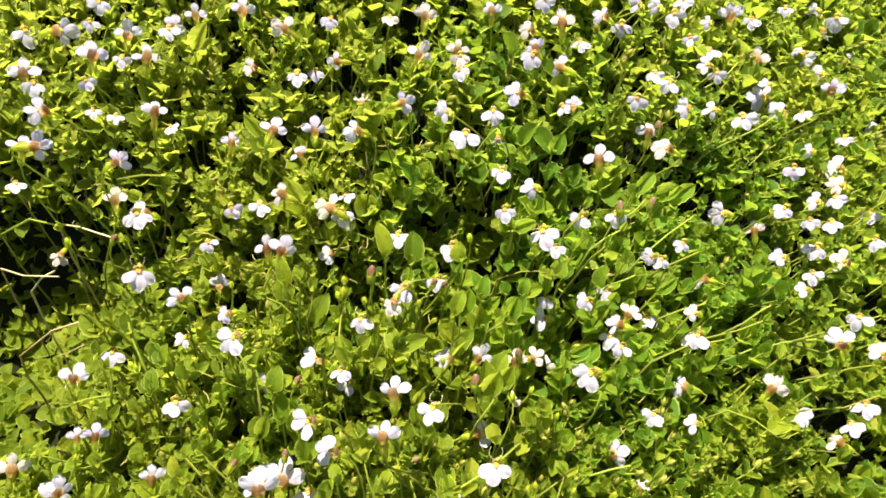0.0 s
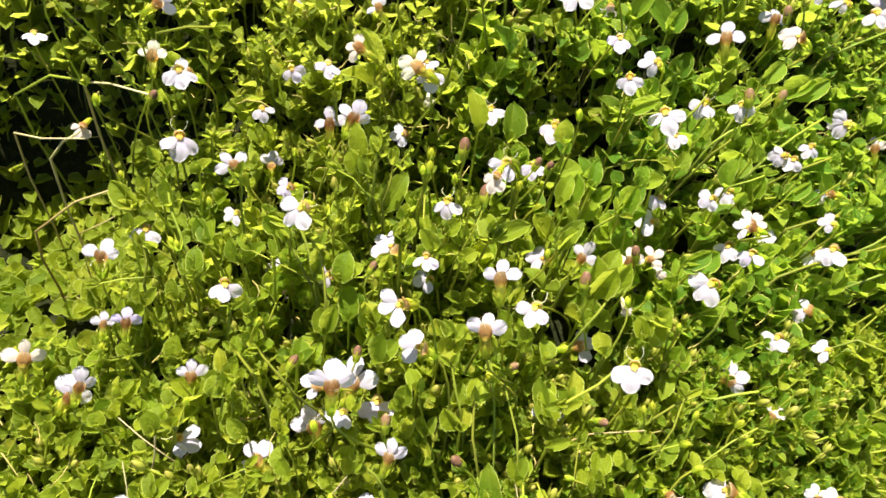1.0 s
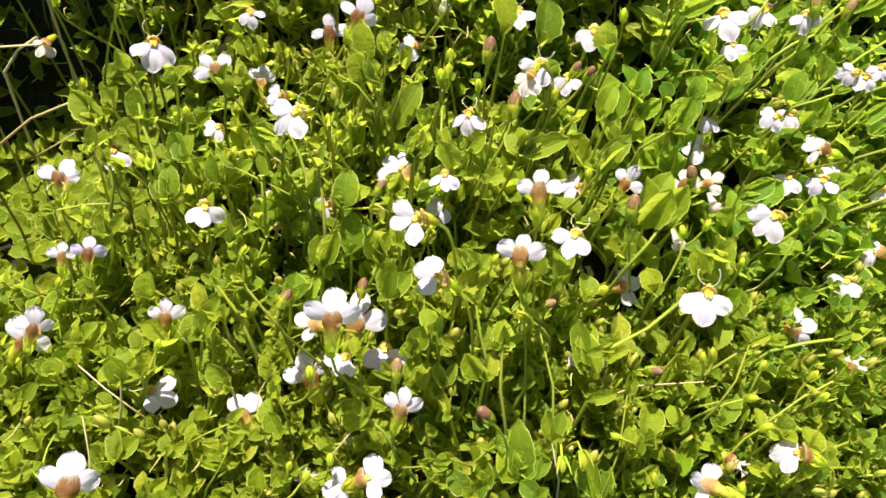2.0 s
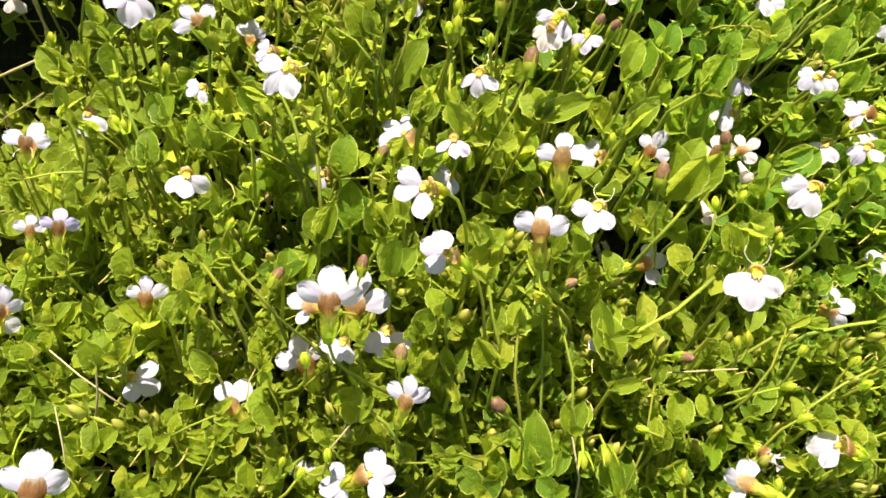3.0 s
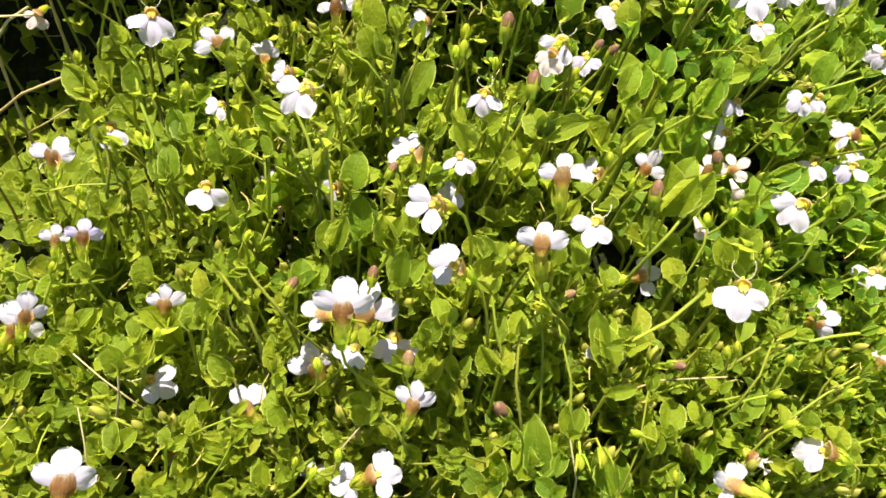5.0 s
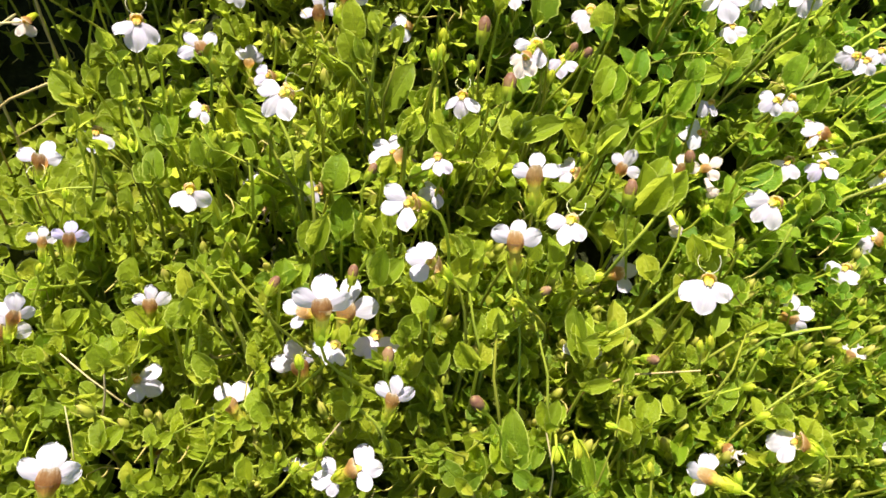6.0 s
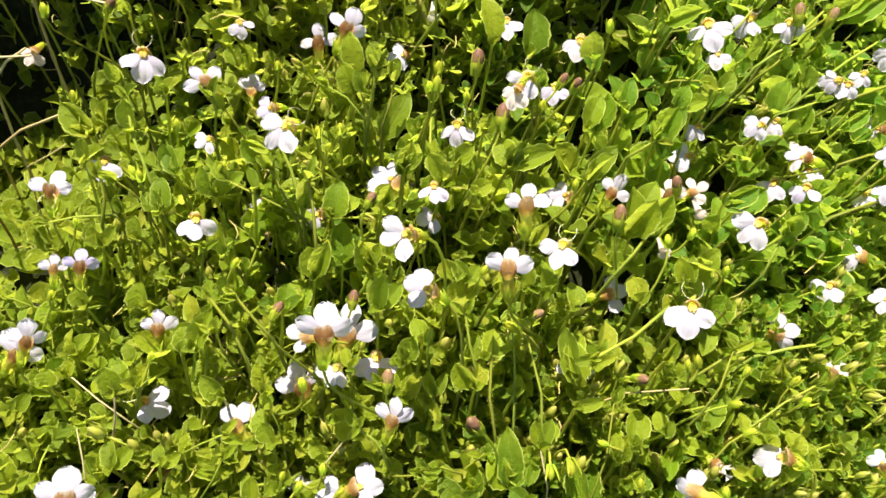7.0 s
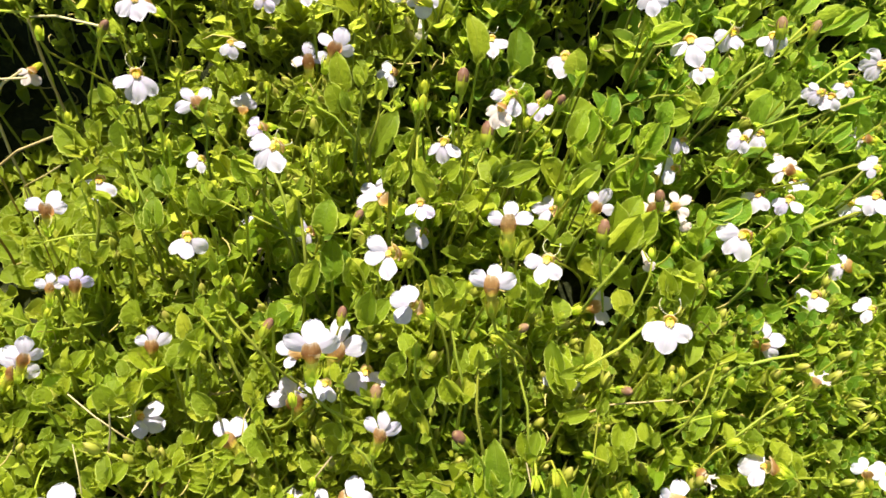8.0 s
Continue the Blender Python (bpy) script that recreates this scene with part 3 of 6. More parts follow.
def sprig(at, tips):
    """A stem with one to four large leaves whose tips and widths are given."""
    at = Vector(at)
    r = random.Random(round(at.x * 1e5) * 3 + round(at.y * 1e5))
    foot = to_soil(at, r)
    root = tagged(new("leafy_sprig"), "sprig with broad bright green toothed leaves on a hairy stem", "sprig", "sprigs of the mat")
    root.location = foot
    reach = (at - foot).length
    pts = bezier(foot, foot + Vector((0, 0, reach * 0.4)), at.lerp(foot, 0.3), at, 6)
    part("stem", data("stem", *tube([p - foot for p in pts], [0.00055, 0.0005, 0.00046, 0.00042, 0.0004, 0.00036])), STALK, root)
    for x, y, z, wide in tips:
        tip = Vector((x, y, z))
        long = (tip - at).length
        d = (tip - at).normalized()
        wide = min(wide, 8.2)
        long = min(long, 2.0 * wide * MM, 0.0135)
        face = Vector(OPEN_SIDE) + Vector((r.gauss(0, 0.28), r.gauss(0, 0.28), 0.10 + r.gauss(0, 0.2)))
        n = (face - d * face.dot(d)).normalized()
        k = r.randrange(6)
        wide_of = (0.80, 0.88, 0.72, 0.94, 0.66, 0.84)[k]
        m = Matrix.Translation(at - foot) @ Matrix((d.cross(n), d, n)).transposed().to_4x4() @ Matrix.Diagonal((wide * MM / wide_of, long, (long + wide * MM) * 0.5, 1))
        part("leaf", LEAVES[k], LEAF, root, m)
        CLEAR.append((*at.lerp(tip, 0.55), 0.62))
    # an older pair lower on the stem
    up = (at - foot).normalized()
    turn = r.uniform(0, math.pi)
    for side in (0, math.pi):
        d = (up * r.uniform(0.5, 1.0) + Vector((math.cos(turn + side), math.sin(turn + side), 0))).normalized()
        n = (up - d * up.dot(d)).normalized()
        long = r.uniform(0.0065, 0.0095)
        low = pts[4].lerp(pts[3], r.uniform(0.0, 0.9))
        if at.x > -0.015 and at.y > 0.075 and clear_of_blooms([low + d * long * 0.5])[0]:
            part("leaf", LEAVES[r.randrange(6)], LEAF, root, Matrix.Translation(low - foot) @ Matrix((d.cross(n), d, n)).transposed().to_4x4() @ Matrix.Scale(long, 4))
    # a tuft of tiny new leaves between the grown ones
    for k in range(2):
        a = r.uniform(0, 6.28)
        d = (up + Vector((math.cos(a), math.sin(a), 0)) * 0.5).normalized()
        n = (Vector((0, 0, 1)) - d * d.z).normalized()
        m = Matrix.Translation(at - foot) @ Matrix((d.cross(n), d, n)).transposed().to_4x4() @ Matrix.Scale(r.uniform(0.0028, 0.0042), 4)
        part("leaf", LEAVES[r.randrange(6)], LEAF, root, m)
    return root


def long_stem(a, b, thick, code):
    """A stem seen lying over the mat from its tip a to b, whence it dips to the soil."""
    a, b = Vector(a), Vector(b)
    r = random.Random(round(a.x * 1e5) * 5 + round(a.y * 1e5))
    foot = to_soil(b + (b - a).normalized() * 0.004, r)
    thick = min(thick * 0.75, 0.95) if code == "g" else min(thick * 0.75, 0.9)
    sway = (b - a).length * 0.05
    mid = a.lerp(b, 0.5) + Vector((r.gauss(0, sway), r.gauss(0, sway), 0.001))
    pts = [a, a.lerp(mid, 0.5), mid, mid.lerp(b, 0.5), b, b.lerp(foot, 0.3) + (b - a) * 0.06, b.lerp(foot, 0.7), foot]
    if code == "g":
        ob, mat, label, kind = "stem", STALK, "long thin hairy green stem over the mat", "stem"
    elif code == "s":
        ob, mat, label, kind = "straw", STRAW, "dry pale straw lying across the mat", "straw"
    else:
        ob, mat, label, kind = "twig", DRY, "dry brown twig among the leaves", "twig"
    me = data(ob, *tube([p - foot for p in reversed(pts)], [thick * MM * 0.5 * (1.15 - 0.4 * k / 7) for k in range(8)], 6))
    me.materials.append(mat)
    stem = tagged(new(ob, me), label, kind)
    stem.location = foot
    if code == "g":
        # a tuft of narrow young leaves closes the tip
        ahead = (a - mid).normalized()
        for k in range(4):
            way = (ahead + Vector((r.gauss(0, 0.5), r.gauss(0, 0.5), r.gauss(0.2, 0.4)))).normalized()
            up = (Vector((0, -0.3, 1)) - way * way.dot(Vector((0, -0.3, 1)))).normalized()
            size = r.uniform(0.0030, 0.0058)
            m = Matrix.Translation(a - foot - ahead * 0.0008) @ Matrix((way.cross(up), way, up)).transposed().to_4x4() @ Matrix.Diagonal((size * 0.62, size, size, 1))
            part("leaf", LEAVES[r.randrange(6)], LEAF, stem, m)
    if code == "g" and thick > 0.6:
        # short pale bristles all along the stem
        hv, hf = [], []
        for k in range(int((b - a).length * 4500)):
            q = r.random()
            p = a.lerp(mid, q * 2) if q < 0.5 else mid.lerp(b, q * 2 - 1)
            way = Vector((r.gauss(0, 1), r.gauss(0, 1), r.gauss(0, 1))).normalized()
            wide = way.cross(Vector((0.3, 0.2, 0.9))).normalized() * 0.00004
            p = p - foot
            hv += [tuple(p - wide), tuple(p + wide), tuple(p + way * (thick * 0.5 * MM + r.uniform(0.0004, 0.0009)))]
            hf.append((3 * k, 3 * k + 1, 3 * k + 2))
        part("bristles", data("bristles", hv, hf, [(0, 0), (1, 0), (0.5, 1)] * len(hf)), CALYX_MAT, stem, label="fine pale bristles")
    return stem


BUD_BODY = data("bud", *lathe([(0.0, 0.05), (0.15, 0.22), (0.45, 0.30), (0.75, 0.24), (0.95, 0.10), (1.0, 0.02)], 8))
BUD_TIP = data("petal_tip", *lathe([(0.35, 0.20), (0.6, 0.26), (0.85, 0.25), (1.05, 0.14), (1.12, 0.02)], 8))


def bud(at, d, wide, code):
    """A bud or a spent seed head with pointed sepals on a stalk."""
    at, d = Vector(at), Vector(d)
    r = random.Random(round(at.x * 1e5) * 11 + round(at.y * 1e5))
    label = {"p": "mauve flower bud in a green calyx on its stalk", "g": "closed green bud with pointed sepals on a thin stalk",
             "b": "spent bristly seed head with yellowish sepals", "d": "dark dried bud on a thin stalk"}[code]
    root = tagged(new("bud"), label, "bud", "buds of the mat")
    s = min(max(wide, 1.4), 4.4) * MM * (0.85 if code == "p" else 0.62)
    side = Vector((1, 0.2, 0))
    side = (side - d * side.dot(d)).normalized()
    q = Matrix((side, d, side.cross(d))).transposed().to_4x4()
    start = at - d * s * 0.6
    foot = stalk_to_soil(root, start, -d, r, 0.34)
    m = Matrix.Translation(start - foot) @ q @ Matrix.Scale(s * 1.5, 4)
    part("seed_case", BUD_BODY, CALYX, root, m)
    if code in "pd":
        part("petal_tip", BUD_TIP, BUD_SKIN, root, m @ Matrix.Diagonal((1.15, 1.1, 1.15, 1)) if code == "p" else m)
    for k in range(5):
        part("sepal", SEPAL, CALYX, root, m @ Matrix.Rotation(k * 1.2566 + r.uniform(-0.2, 0.2), 4, "Y") @ Matrix.Rotation(radians(20 if code == "b" else 4), 4, "X") @ Matrix.Scale({"b": 1.35, "p": 0.98}.get(code, 1.12), 4))
    return root


# ---- ground ----
steps = np.concatenate([-np.geomspace(60, 0.5, 26), np.linspace(-0.46, 0.62, 70), np.geomspace(0.68, 60, 26)])
gx, gy = np.meshgrid(steps, steps)
bumps = np.array([[noise.noise(Vector((a * 60, b * 60, 0.4))) * 0.0025 + noise.noise(Vector((a * 9, b * 9, 1.4))) * 0.004 for a in steps] for b in steps])
gz = soil_z(gx, gy) - 0.002 + np.where(np.hypot(gx, gy) < 3, bumps, 0)
side = len(steps)
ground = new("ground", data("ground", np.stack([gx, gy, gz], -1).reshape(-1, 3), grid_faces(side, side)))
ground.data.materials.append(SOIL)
tagged(ground, "dark crumbly soil under the plant mat", "ground", kind="structure")


# ---- the blooms, each at its place ----
def note(x, y, z, rx, ry, rz, size, look_code, curl=False):
    CLEAR.append((x, y, z, size))


def all_blooms(bloom):
    """Every flower of the mat: place of the lip, turn, size, kind and tint."""
    bloom(-0.1208, 0.1586, 0.0307, -18, -11, -158, 0.98, "FW")
    bloom(-0.1710, 0.1622, -0.0063, -20, -31, 160, 0.73, "SP")
    bloom(-0.1181, 0.1360, 0.0236, -15, -18, -170, 1.11, "FW", curl=True)
    bloom(-0.0962, 0.1221, 0.0360, 24, -10, 39, 0.87, "BW")
    bloom(-0.0909, 0.1417, 0.0106, 15, 12, 4, 0.69, "SW")
    bloom(-0.0792, 0.1147, 0.0330, -10, -21, 114, 0.62, "SL")
    bloom(-0.0720, 0.0993, 0.0450, -5, -19, 129, 0.92, "SW", curl=True)
    bloom(-0.0949, 0.1079, 0.0273, 17, -23, 129, 0.62, "FW")
    bloom(-0.0922, 0.1491, 0.0257, -19, -3, -155, 0.69, "FW")
    bloom(-0.0829, 0.1602, 0.0333, -27, 0, -157, 0.69, "FL")
    bloom(-0.0718, 0.1549, 0.0189, 29, 6, 8, 0.95, "BW")
    bloom(-0.0593, 0.1418, 0.0382, 22, 23, -15, 0.91, "BW")
    bloom(-0.0374, 0.1569, 0.0263, -29, 3, -175, 0.64, "TC")
    bloom(-0.0476, 0.1506, 0.0164, -10, -22, 108, 0.66, "SD")
    bloom(-0.0369, 0.1474, 0.0481, -26, 4, -172, 0.80, "FW")
    bloom(-0.1363, 0.1008, 0.0155, 22, 4, -4, 0.92, "BW", curl=True)
    bloom(-0.1262, 0.1074, 0.0127, -1, -24, 175, 0.85, "FW")
    bloom(-0.0874, 0.1078, -0.0045, 0, -8, 81, 0.88, "SW")
    bloom(-0.0918, 0.0822, 0.0278, -3, -16, -174, 0.87, "FW")
    bloom(-0.0688, 0.0999, 0.0054, -4, -12, 111, 0.77, "SW")
    bloom(-0.0833, 0.1008, -0.0117, -18, -2, -143, 0.66, "XP")
    bloom(-0.0483, 0.1058, 0.0193, -3, -9, 57, 0.97, "SW")
    bloom(-0.0351, 0.0915, 0.0345, -4, -1, 178, 0.71, "FL")
    bloom(-0.0358, 0.0948, 0.0164, 1, -10, 119, 0.67, "FW")
    bloom(-0.0423, 0.0677, 0.0550, -6, -8, 111, 0.83, "SW")
    bloom(-0.0374, 0.0649, 0.0383, -5, -4, 77, 0.84, "SW")
    bloom(-0.1314, 0.0785, 0.0120, 24, 23, 18, 0.62, "BW")
    bloom(-0.1232, 0.0786, 0.0152, 23, 22, 14, 0.78, "BV")
    bloom(-0.1033, 0.0661, 0.0072, 21, 18, 11, 0.84, "BW")
    bloom(-0.1400, 0.0608, -0.0016, 25, 33, -17, 1.01, "BW")
    bloom(-0.1024, 0.0460, -0.0004, -7, -11, -109, 0.97, "FW", curl=True)
    bloom(-0.0824, 0.0431, 0.0030, 9, 4, 48, 0.92, "BW")
    bloom(-0.0560, 0.0547, 0.0418, 26, 8, 4, 1.02, "BW")
    bloom(-0.0533, 0.0631, 0.0202, 20, 10, -8, 1.13, "BW")
    bloom(-0.0641, 0.0576, 0.0244, -2, -18, 82, 0.76, "BW")
    bloom(-0.0667, 0.0545, 0.0033, 25, 2, 27, 1.09, "BW")
    bloom(-0.0558, 0.0493, 0.0219, 15, -6, 163, 0.70, "FW")
    bloom(-0.0471, 0.0569, 0.0060, 15, -4, -177, 1.00, "FL")
    bloom(-0.0410, 0.0418, 0.0223, 25, 6, -14, 0.83, "BW")
    bloom(-0.1038, 0.0211, 0.0323, 23, 26, 12, 1.06, "BW")
    bloom(-0.0653, 0.0306, -0.0104, -17, 9, 8, 0.62, "SW")
    bloom(-0.0463, 0.0270, 0.0115, -14, -11, -79, 0.90, "SW")
    bloom(-0.0548, 0.0249, 0.0084, -6, -10, 108, 0.76, "FW")
    bloom(-0.1012, 0.0312, -0.0224, -11, -18, -144, 0.79, "XP")
    bloom(-0.0301, 0.1125, 0.0309, -14, 1, 171, 0.81, "FW", curl=True)
    bloom(-0.0173, 0.1464, 0.0349, -12, 4, 177, 0.76, "FW", curl=True)
    bloom(0.0028, 0.1419, 0.0332, -19, 3, 163, 0.85, "FW")
    bloom(-0.0150, 0.1176, 0.0452, -16, -6, 148, 0.86, "FW", curl=True)
    bloom(-0.0025, 0.1324, 0.0248, -17, 6, 172, 0.71, "FL")
    bloom(-0.0174, 0.1097, 0.0494, -36, -3, 155, 0.62, "SP")
    bloom(0.0221, 0.1442, 0.0547, -16, 15, 175, 0.77, "FW")
    bloom(0.0379, 0.1447, 0.0390, -14, 22, -178, 1.04, "FW")
    bloom(0.0438, 0.1447, 0.0293, -17, 17, 169, 0.62, "FW")
    bloom(0.0545, 0.1592, 0.0286, -29, 4, 145, 0.84, "FW", curl=True)
    bloom(0.0698, 0.1629, 0.0248, -24, 17, 160, 0.79, "FW")
    bloom(0.1284, 0.1892, -0.0097, -26, -24, 88, 1.04, "FW")
    bloom(0.0822, 0.1479, 0.0197, -24, -18, 96, 0.72, "FW")
    bloom(0.0868, 0.1457, 0.0186, -18, 12, 143, 0.75, "FW")
    bloom(0.1008, 0.1600, 0.0084, -25, 11, 140, 0.74, "FW")
    bloom(0.0404, 0.1293, 0.0154, -14, 7, 147, 0.67, "FW")
    bloom(0.0385, 0.1257, 0.0079, -13, -13, 99, 0.82, "FD")
    bloom(0.0532, 0.1250, 0.0242, -20, -7, 114, 0.67, "FW")
    bloom(0.0644, 0.1338, 0.0145, -16, 9, 141, 0.75, "FW")
    bloom(0.1111, 0.1518, -0.0059, -35, -21, 79, 0.80, "SW")
    bloom(0.0632, 0.1159, 0.0242, -38, -21, 73, 0.75, "SW")
    bloom(0.0655, 0.1183, 0.0043, -20, 12, 141, 0.85, "FW")
    bloom(0.0656, 0.1071, 0.0195, -20, 15, 143, 0.75, "FL")
    bloom(0.0973, 0.1257, 0.0140, -21, -21, 78, 0.64, "FW")
    bloom(0.0991, 0.1166, 0.0083, -12, 21, 146, 0.93, "FW")
    bloom(0.1011, 0.1234, -0.0063, -19, 19, 142, 0.69, "FD")
    bloom(-0.0155, 0.0813, 0.0523, 23, -6, -2, 0.91, "BW")
    bloom(0.0002, 0.1079, 0.0117, -11, -14, 73, 0.80, "SW")
    bloom(0.0149, 0.1065, 0.0190, 26, 8, -36, 0.83, "BW")
    bloom(0.0258, 0.1022, 0.0268, 27, -16, -8, 0.79, "BP")
    bloom(0.0343, 0.1027, 0.0254, 25, 22, -66, 0.63, "BP")
    bloom(0.0534, 0.0999, 0.0116, -13, 3, 119, 1.12, "FW")
    bloom(0.0949, 0.1046, -0.0096, -40, -15, 72, 0.91, "SW")
    bloom(0.0804, 0.0889, -0.0034, -16, 21, 142, 0.85, "FW")
    bloom(0.0945, 0.0868, -0.0015, -20, -9, 81, 0.69, "FW")
    bloom(0.0662, 0.0762, -0.0041, 25, 13, -74, 0.95, "BW")
    bloom(0.0694, 0.0612, 0.0118, 19, -18, -48, 0.62, "XP")
    bloom(-0.0187, 0.0690, 0.0461, 22, -6, 0, 0.88, "BW")
    bloom(-0.0045, 0.0797, 0.0294, -2, 5, 152, 0.92, "FW", curl=True)
    bloom(0.0153, 0.0800, 0.0078, 8, 20, -76, 0.85, "BW")
    bloom(0.0150, 0.0535, 0.0555, -4, 14, 168, 0.87, "FW", curl=True)
    bloom(0.0027, 0.0570, 0.0106, 11, 11, 175, 0.75, "FW")
    bloom(0.0510, 0.0392, 0.0050, -30, 5, 80, 0.97, "SW")
    bloom(0.0822, 0.0413, -0.0002, -17, -30, 6, 0.62, "SD")
    bloom(0.0404, 0.0357, 0.0020, 17, 15, -131, 0.82, "XP")
    bloom(0.0247, 0.0289, 0.0164, -37, -17, 70, 0.84, "BW")
    bloom(0.0264, 0.0873, 0.0170, -13, 26, -164, 0.62, "TP")
    bloom(0.0410, 0.1045, 0.0094, -15, 30, -163, 0.62, "TP")
    bloom(-0.1645, 0.1982, 0.0504, 9, -21, 89, 1.00, "SW")
    bloom(-0.1604, 0.1777, 0.0552, 22, 27, 15, 0.87, "BW")
    bloom(-0.1487, 0.1720, 0.0596, -34, 44, -80, 0.92, "BL")
    bloom(-0.1915, 0.2413, 0.0327, 38, 19, 23, 1.13, "BL")
    bloom(-0.1754, 0.2196, 0.0414, -21, -22, -162, 0.85, "FD")
    bloom(-0.1932, 0.2580, 0.0356, -36, -15, -151, 1.16, "FW")
    bloom(-0.1698, 0.2527, 0.0432, -39, 32, -79, 1.17, "SW")
    bloom(-0.1466, 0.2276, 0.0558, 33, 21, 16, 1.04, "BL")
    bloom(-0.1378, 0.2453, 0.0511, 53, 20, 14, 1.00, "BW")
    bloom(-0.1297, 0.2366, 0.0462, 28, 16, 15, 1.09, "BW")
    bloom(-0.1478, 0.2141, 0.0489, -38, -5, -141, 0.70, "FW")
    bloom(-0.1153, 0.1980, 0.0526, 31, 19, 12, 0.91, "BW")
    bloom(-0.1388, 0.2062, 0.0366, -6, -17, -162, 0.62, "FD")
    bloom(-0.1236, 0.1737, 0.0499, 24, 44, -41, 0.88, "BL")
    bloom(-0.1168, 0.2058, 0.0305, -9, -1, -140, 0.64, "FW")
    bloom(-0.1153, 0.2443, 0.0557, 39, 39, -13, 0.86, "BW")
    bloom(-0.1549, 0.2619, 0.0498, -19, -16, -162, 0.90, "FW")
    bloom(-0.1340, 0.1718, 0.0290, 33, 18, 17, 0.89, "BC")
    bloom(-0.1240, 0.1656, 0.0255, 0, -12, 83, 0.85, "SW")
    bloom(-0.1798, 0.1801, 0.0233, -7, -23, -156, 0.75, "FD")
    bloom(-0.0687, 0.2374, 0.0597, 29, -29, 44, 0.92, "BP")
    bloom(-0.0799, 0.2172, 0.0551, 0, -26, 89, 0.65, "SP")
    bloom(-0.0473, 0.2383, 0.0603, -25, -8, -177, 0.71, "FL")
    bloom(-0.0604, 0.2148, 0.0516, -22, -11, -178, 0.86, "FW")
    bloom(-0.0572, 0.2339, 0.0351, -24, -10, -179, 0.67, "FW")
    bloom(-0.0450, 0.2190, 0.0567, -12, -46, 84, 0.69, "BW")
    bloom(-0.0352, 0.2623, 0.0308, -23, -3, -175, 0.66, "FW")
    bloom(-0.0879, 0.1953, 0.0365, 25, 17, 5, 0.75, "BL")
    bloom(-0.0629, 0.1802, 0.0617, 20, 25, -10, 0.86, "BL")
    bloom(-0.0479, 0.1798, 0.0622, 46, 9, 5, 0.82, "BL")
    bloom(-0.0349, 0.1796, 0.0596, -5, -21, 83, 0.83, "SW")
    bloom(-0.0564, 0.1766, 0.0505, 26, -14, 34, 0.65, "BW")
    bloom(-0.0703, 0.1572, 0.0404, 4, -14, -178, 0.80, "FW")
    bloom(-0.0612, 0.1559, 0.0521, 10, -27, 60, 0.81, "BP")
    bloom(-0.0429, 0.1501, 0.0516, 8, -26, 56, 0.91, "BC")
    bloom(-0.0384, 0.1658, 0.0348, 2, -1, -161, 0.67, "FW")
    bloom(-0.0856, 0.2492, 0.0607, 41, 15, 7, 0.98, "BW")
    bloom(-0.0075, 0.2476, 0.0590, 36, 5, -2, 0.94, "BP")
    bloom(-0.0078, 0.2040, 0.0768, 40, 20, -17, 0.86, "BP")
    bloom(0.0068, 0.2375, 0.0488, 32, 3, -4, 0.86, "BP")
    bloom(0.0071, 0.2139, 0.0549, -20, 10, -164, 0.73, "FW")
    bloom(-0.0135, 0.1867, 0.0678, 16, 41, -59, 0.74, "BL")
    bloom(-0.0339, 0.2103, 0.0453, 24, 6, 2, 0.71, "XP")
    bloom(-0.0003, 0.1936, 0.0543, 3, -25, 95, 0.86, "FW")
    bloom(0.0188, 0.1804, 0.0666, -15, 6, -176, 0.81, "FW")
    bloom(0.0280, 0.2029, 0.0558, -7, -25, 75, 0.87, "SL")
    bloom(0.0081, 0.1818, 0.0520, -5, -6, 163, 1.00, "FW")
    bloom(0.0219, 0.1867, 0.0428, -37, 1, 173, 0.68, "XP")
    bloom(0.0223, 0.1664, 0.0490, -11, 2, 174, 0.76, "FL", curl=True)
    bloom(0.0332, 0.1640, 0.0441, -10, -18, 96, 0.80, "FW")
    bloom(0.0635, 0.1865, 0.0381, 28, -11, -6, 1.02, "BW")
    bloom(0.0529, 0.2141, 0.0340, 1, 20, -156, 0.73, "FW")
    bloom(0.0359, 0.2453, 0.0506, -9, -30, 75, 0.78, "SP")
    bloom(0.0394, 0.2382, 0.0487, 28, -24, 13, 0.78, "BL")
    bloom(0.0375, 0.2296, 0.0478, -22, -8, 153, 0.98, "FW")
    bloom(0.0499, 0.2342, 0.0405, -9, -45, 53, 0.92, "BW")
    bloom(0.0624, 0.2488, 0.0387, -8, 11, 178, 0.86, "FW")
    bloom(0.0536, 0.2568, 0.0475, 30, -8, -5, 1.03, "BP")
    bloom(0.0726, 0.2651, 0.0426, -9, -31, 47, 0.83, "SW")
    bloom(0.0869, 0.2738, 0.0260, -36, 8, 168, 1.02, "FW")
    bloom(0.0839, 0.2174, 0.0347, -29, 2, 154, 0.87, "FW")
    bloom(0.0979, 0.2237, 0.0384, -12, -1, 146, 0.91, "FW", curl=True)
    bloom(0.1056, 0.2175, 0.0314, 2, -26, 89, 0.87, "FW")
    bloom(0.0916, 0.2119, 0.0248, 25, -6, -17, 0.93, "BW")
    bloom(0.0946, 0.1997, 0.0258, -7, -24, 69, 0.95, "SP")
    bloom(0.1135, 0.2796, 0.0280, -37, 14, 171, 0.98, "FW")
    bloom(0.1240, 0.2295, 0.0170, -19, -23, 92, 0.83, "FW")
    bloom(0.1407, 0.2253, 0.0139, -8, 25, -175, 1.07, "FW")
    bloom(0.1631, 0.2611, -0.0070, 5, -29, 82, 1.19, "FW")
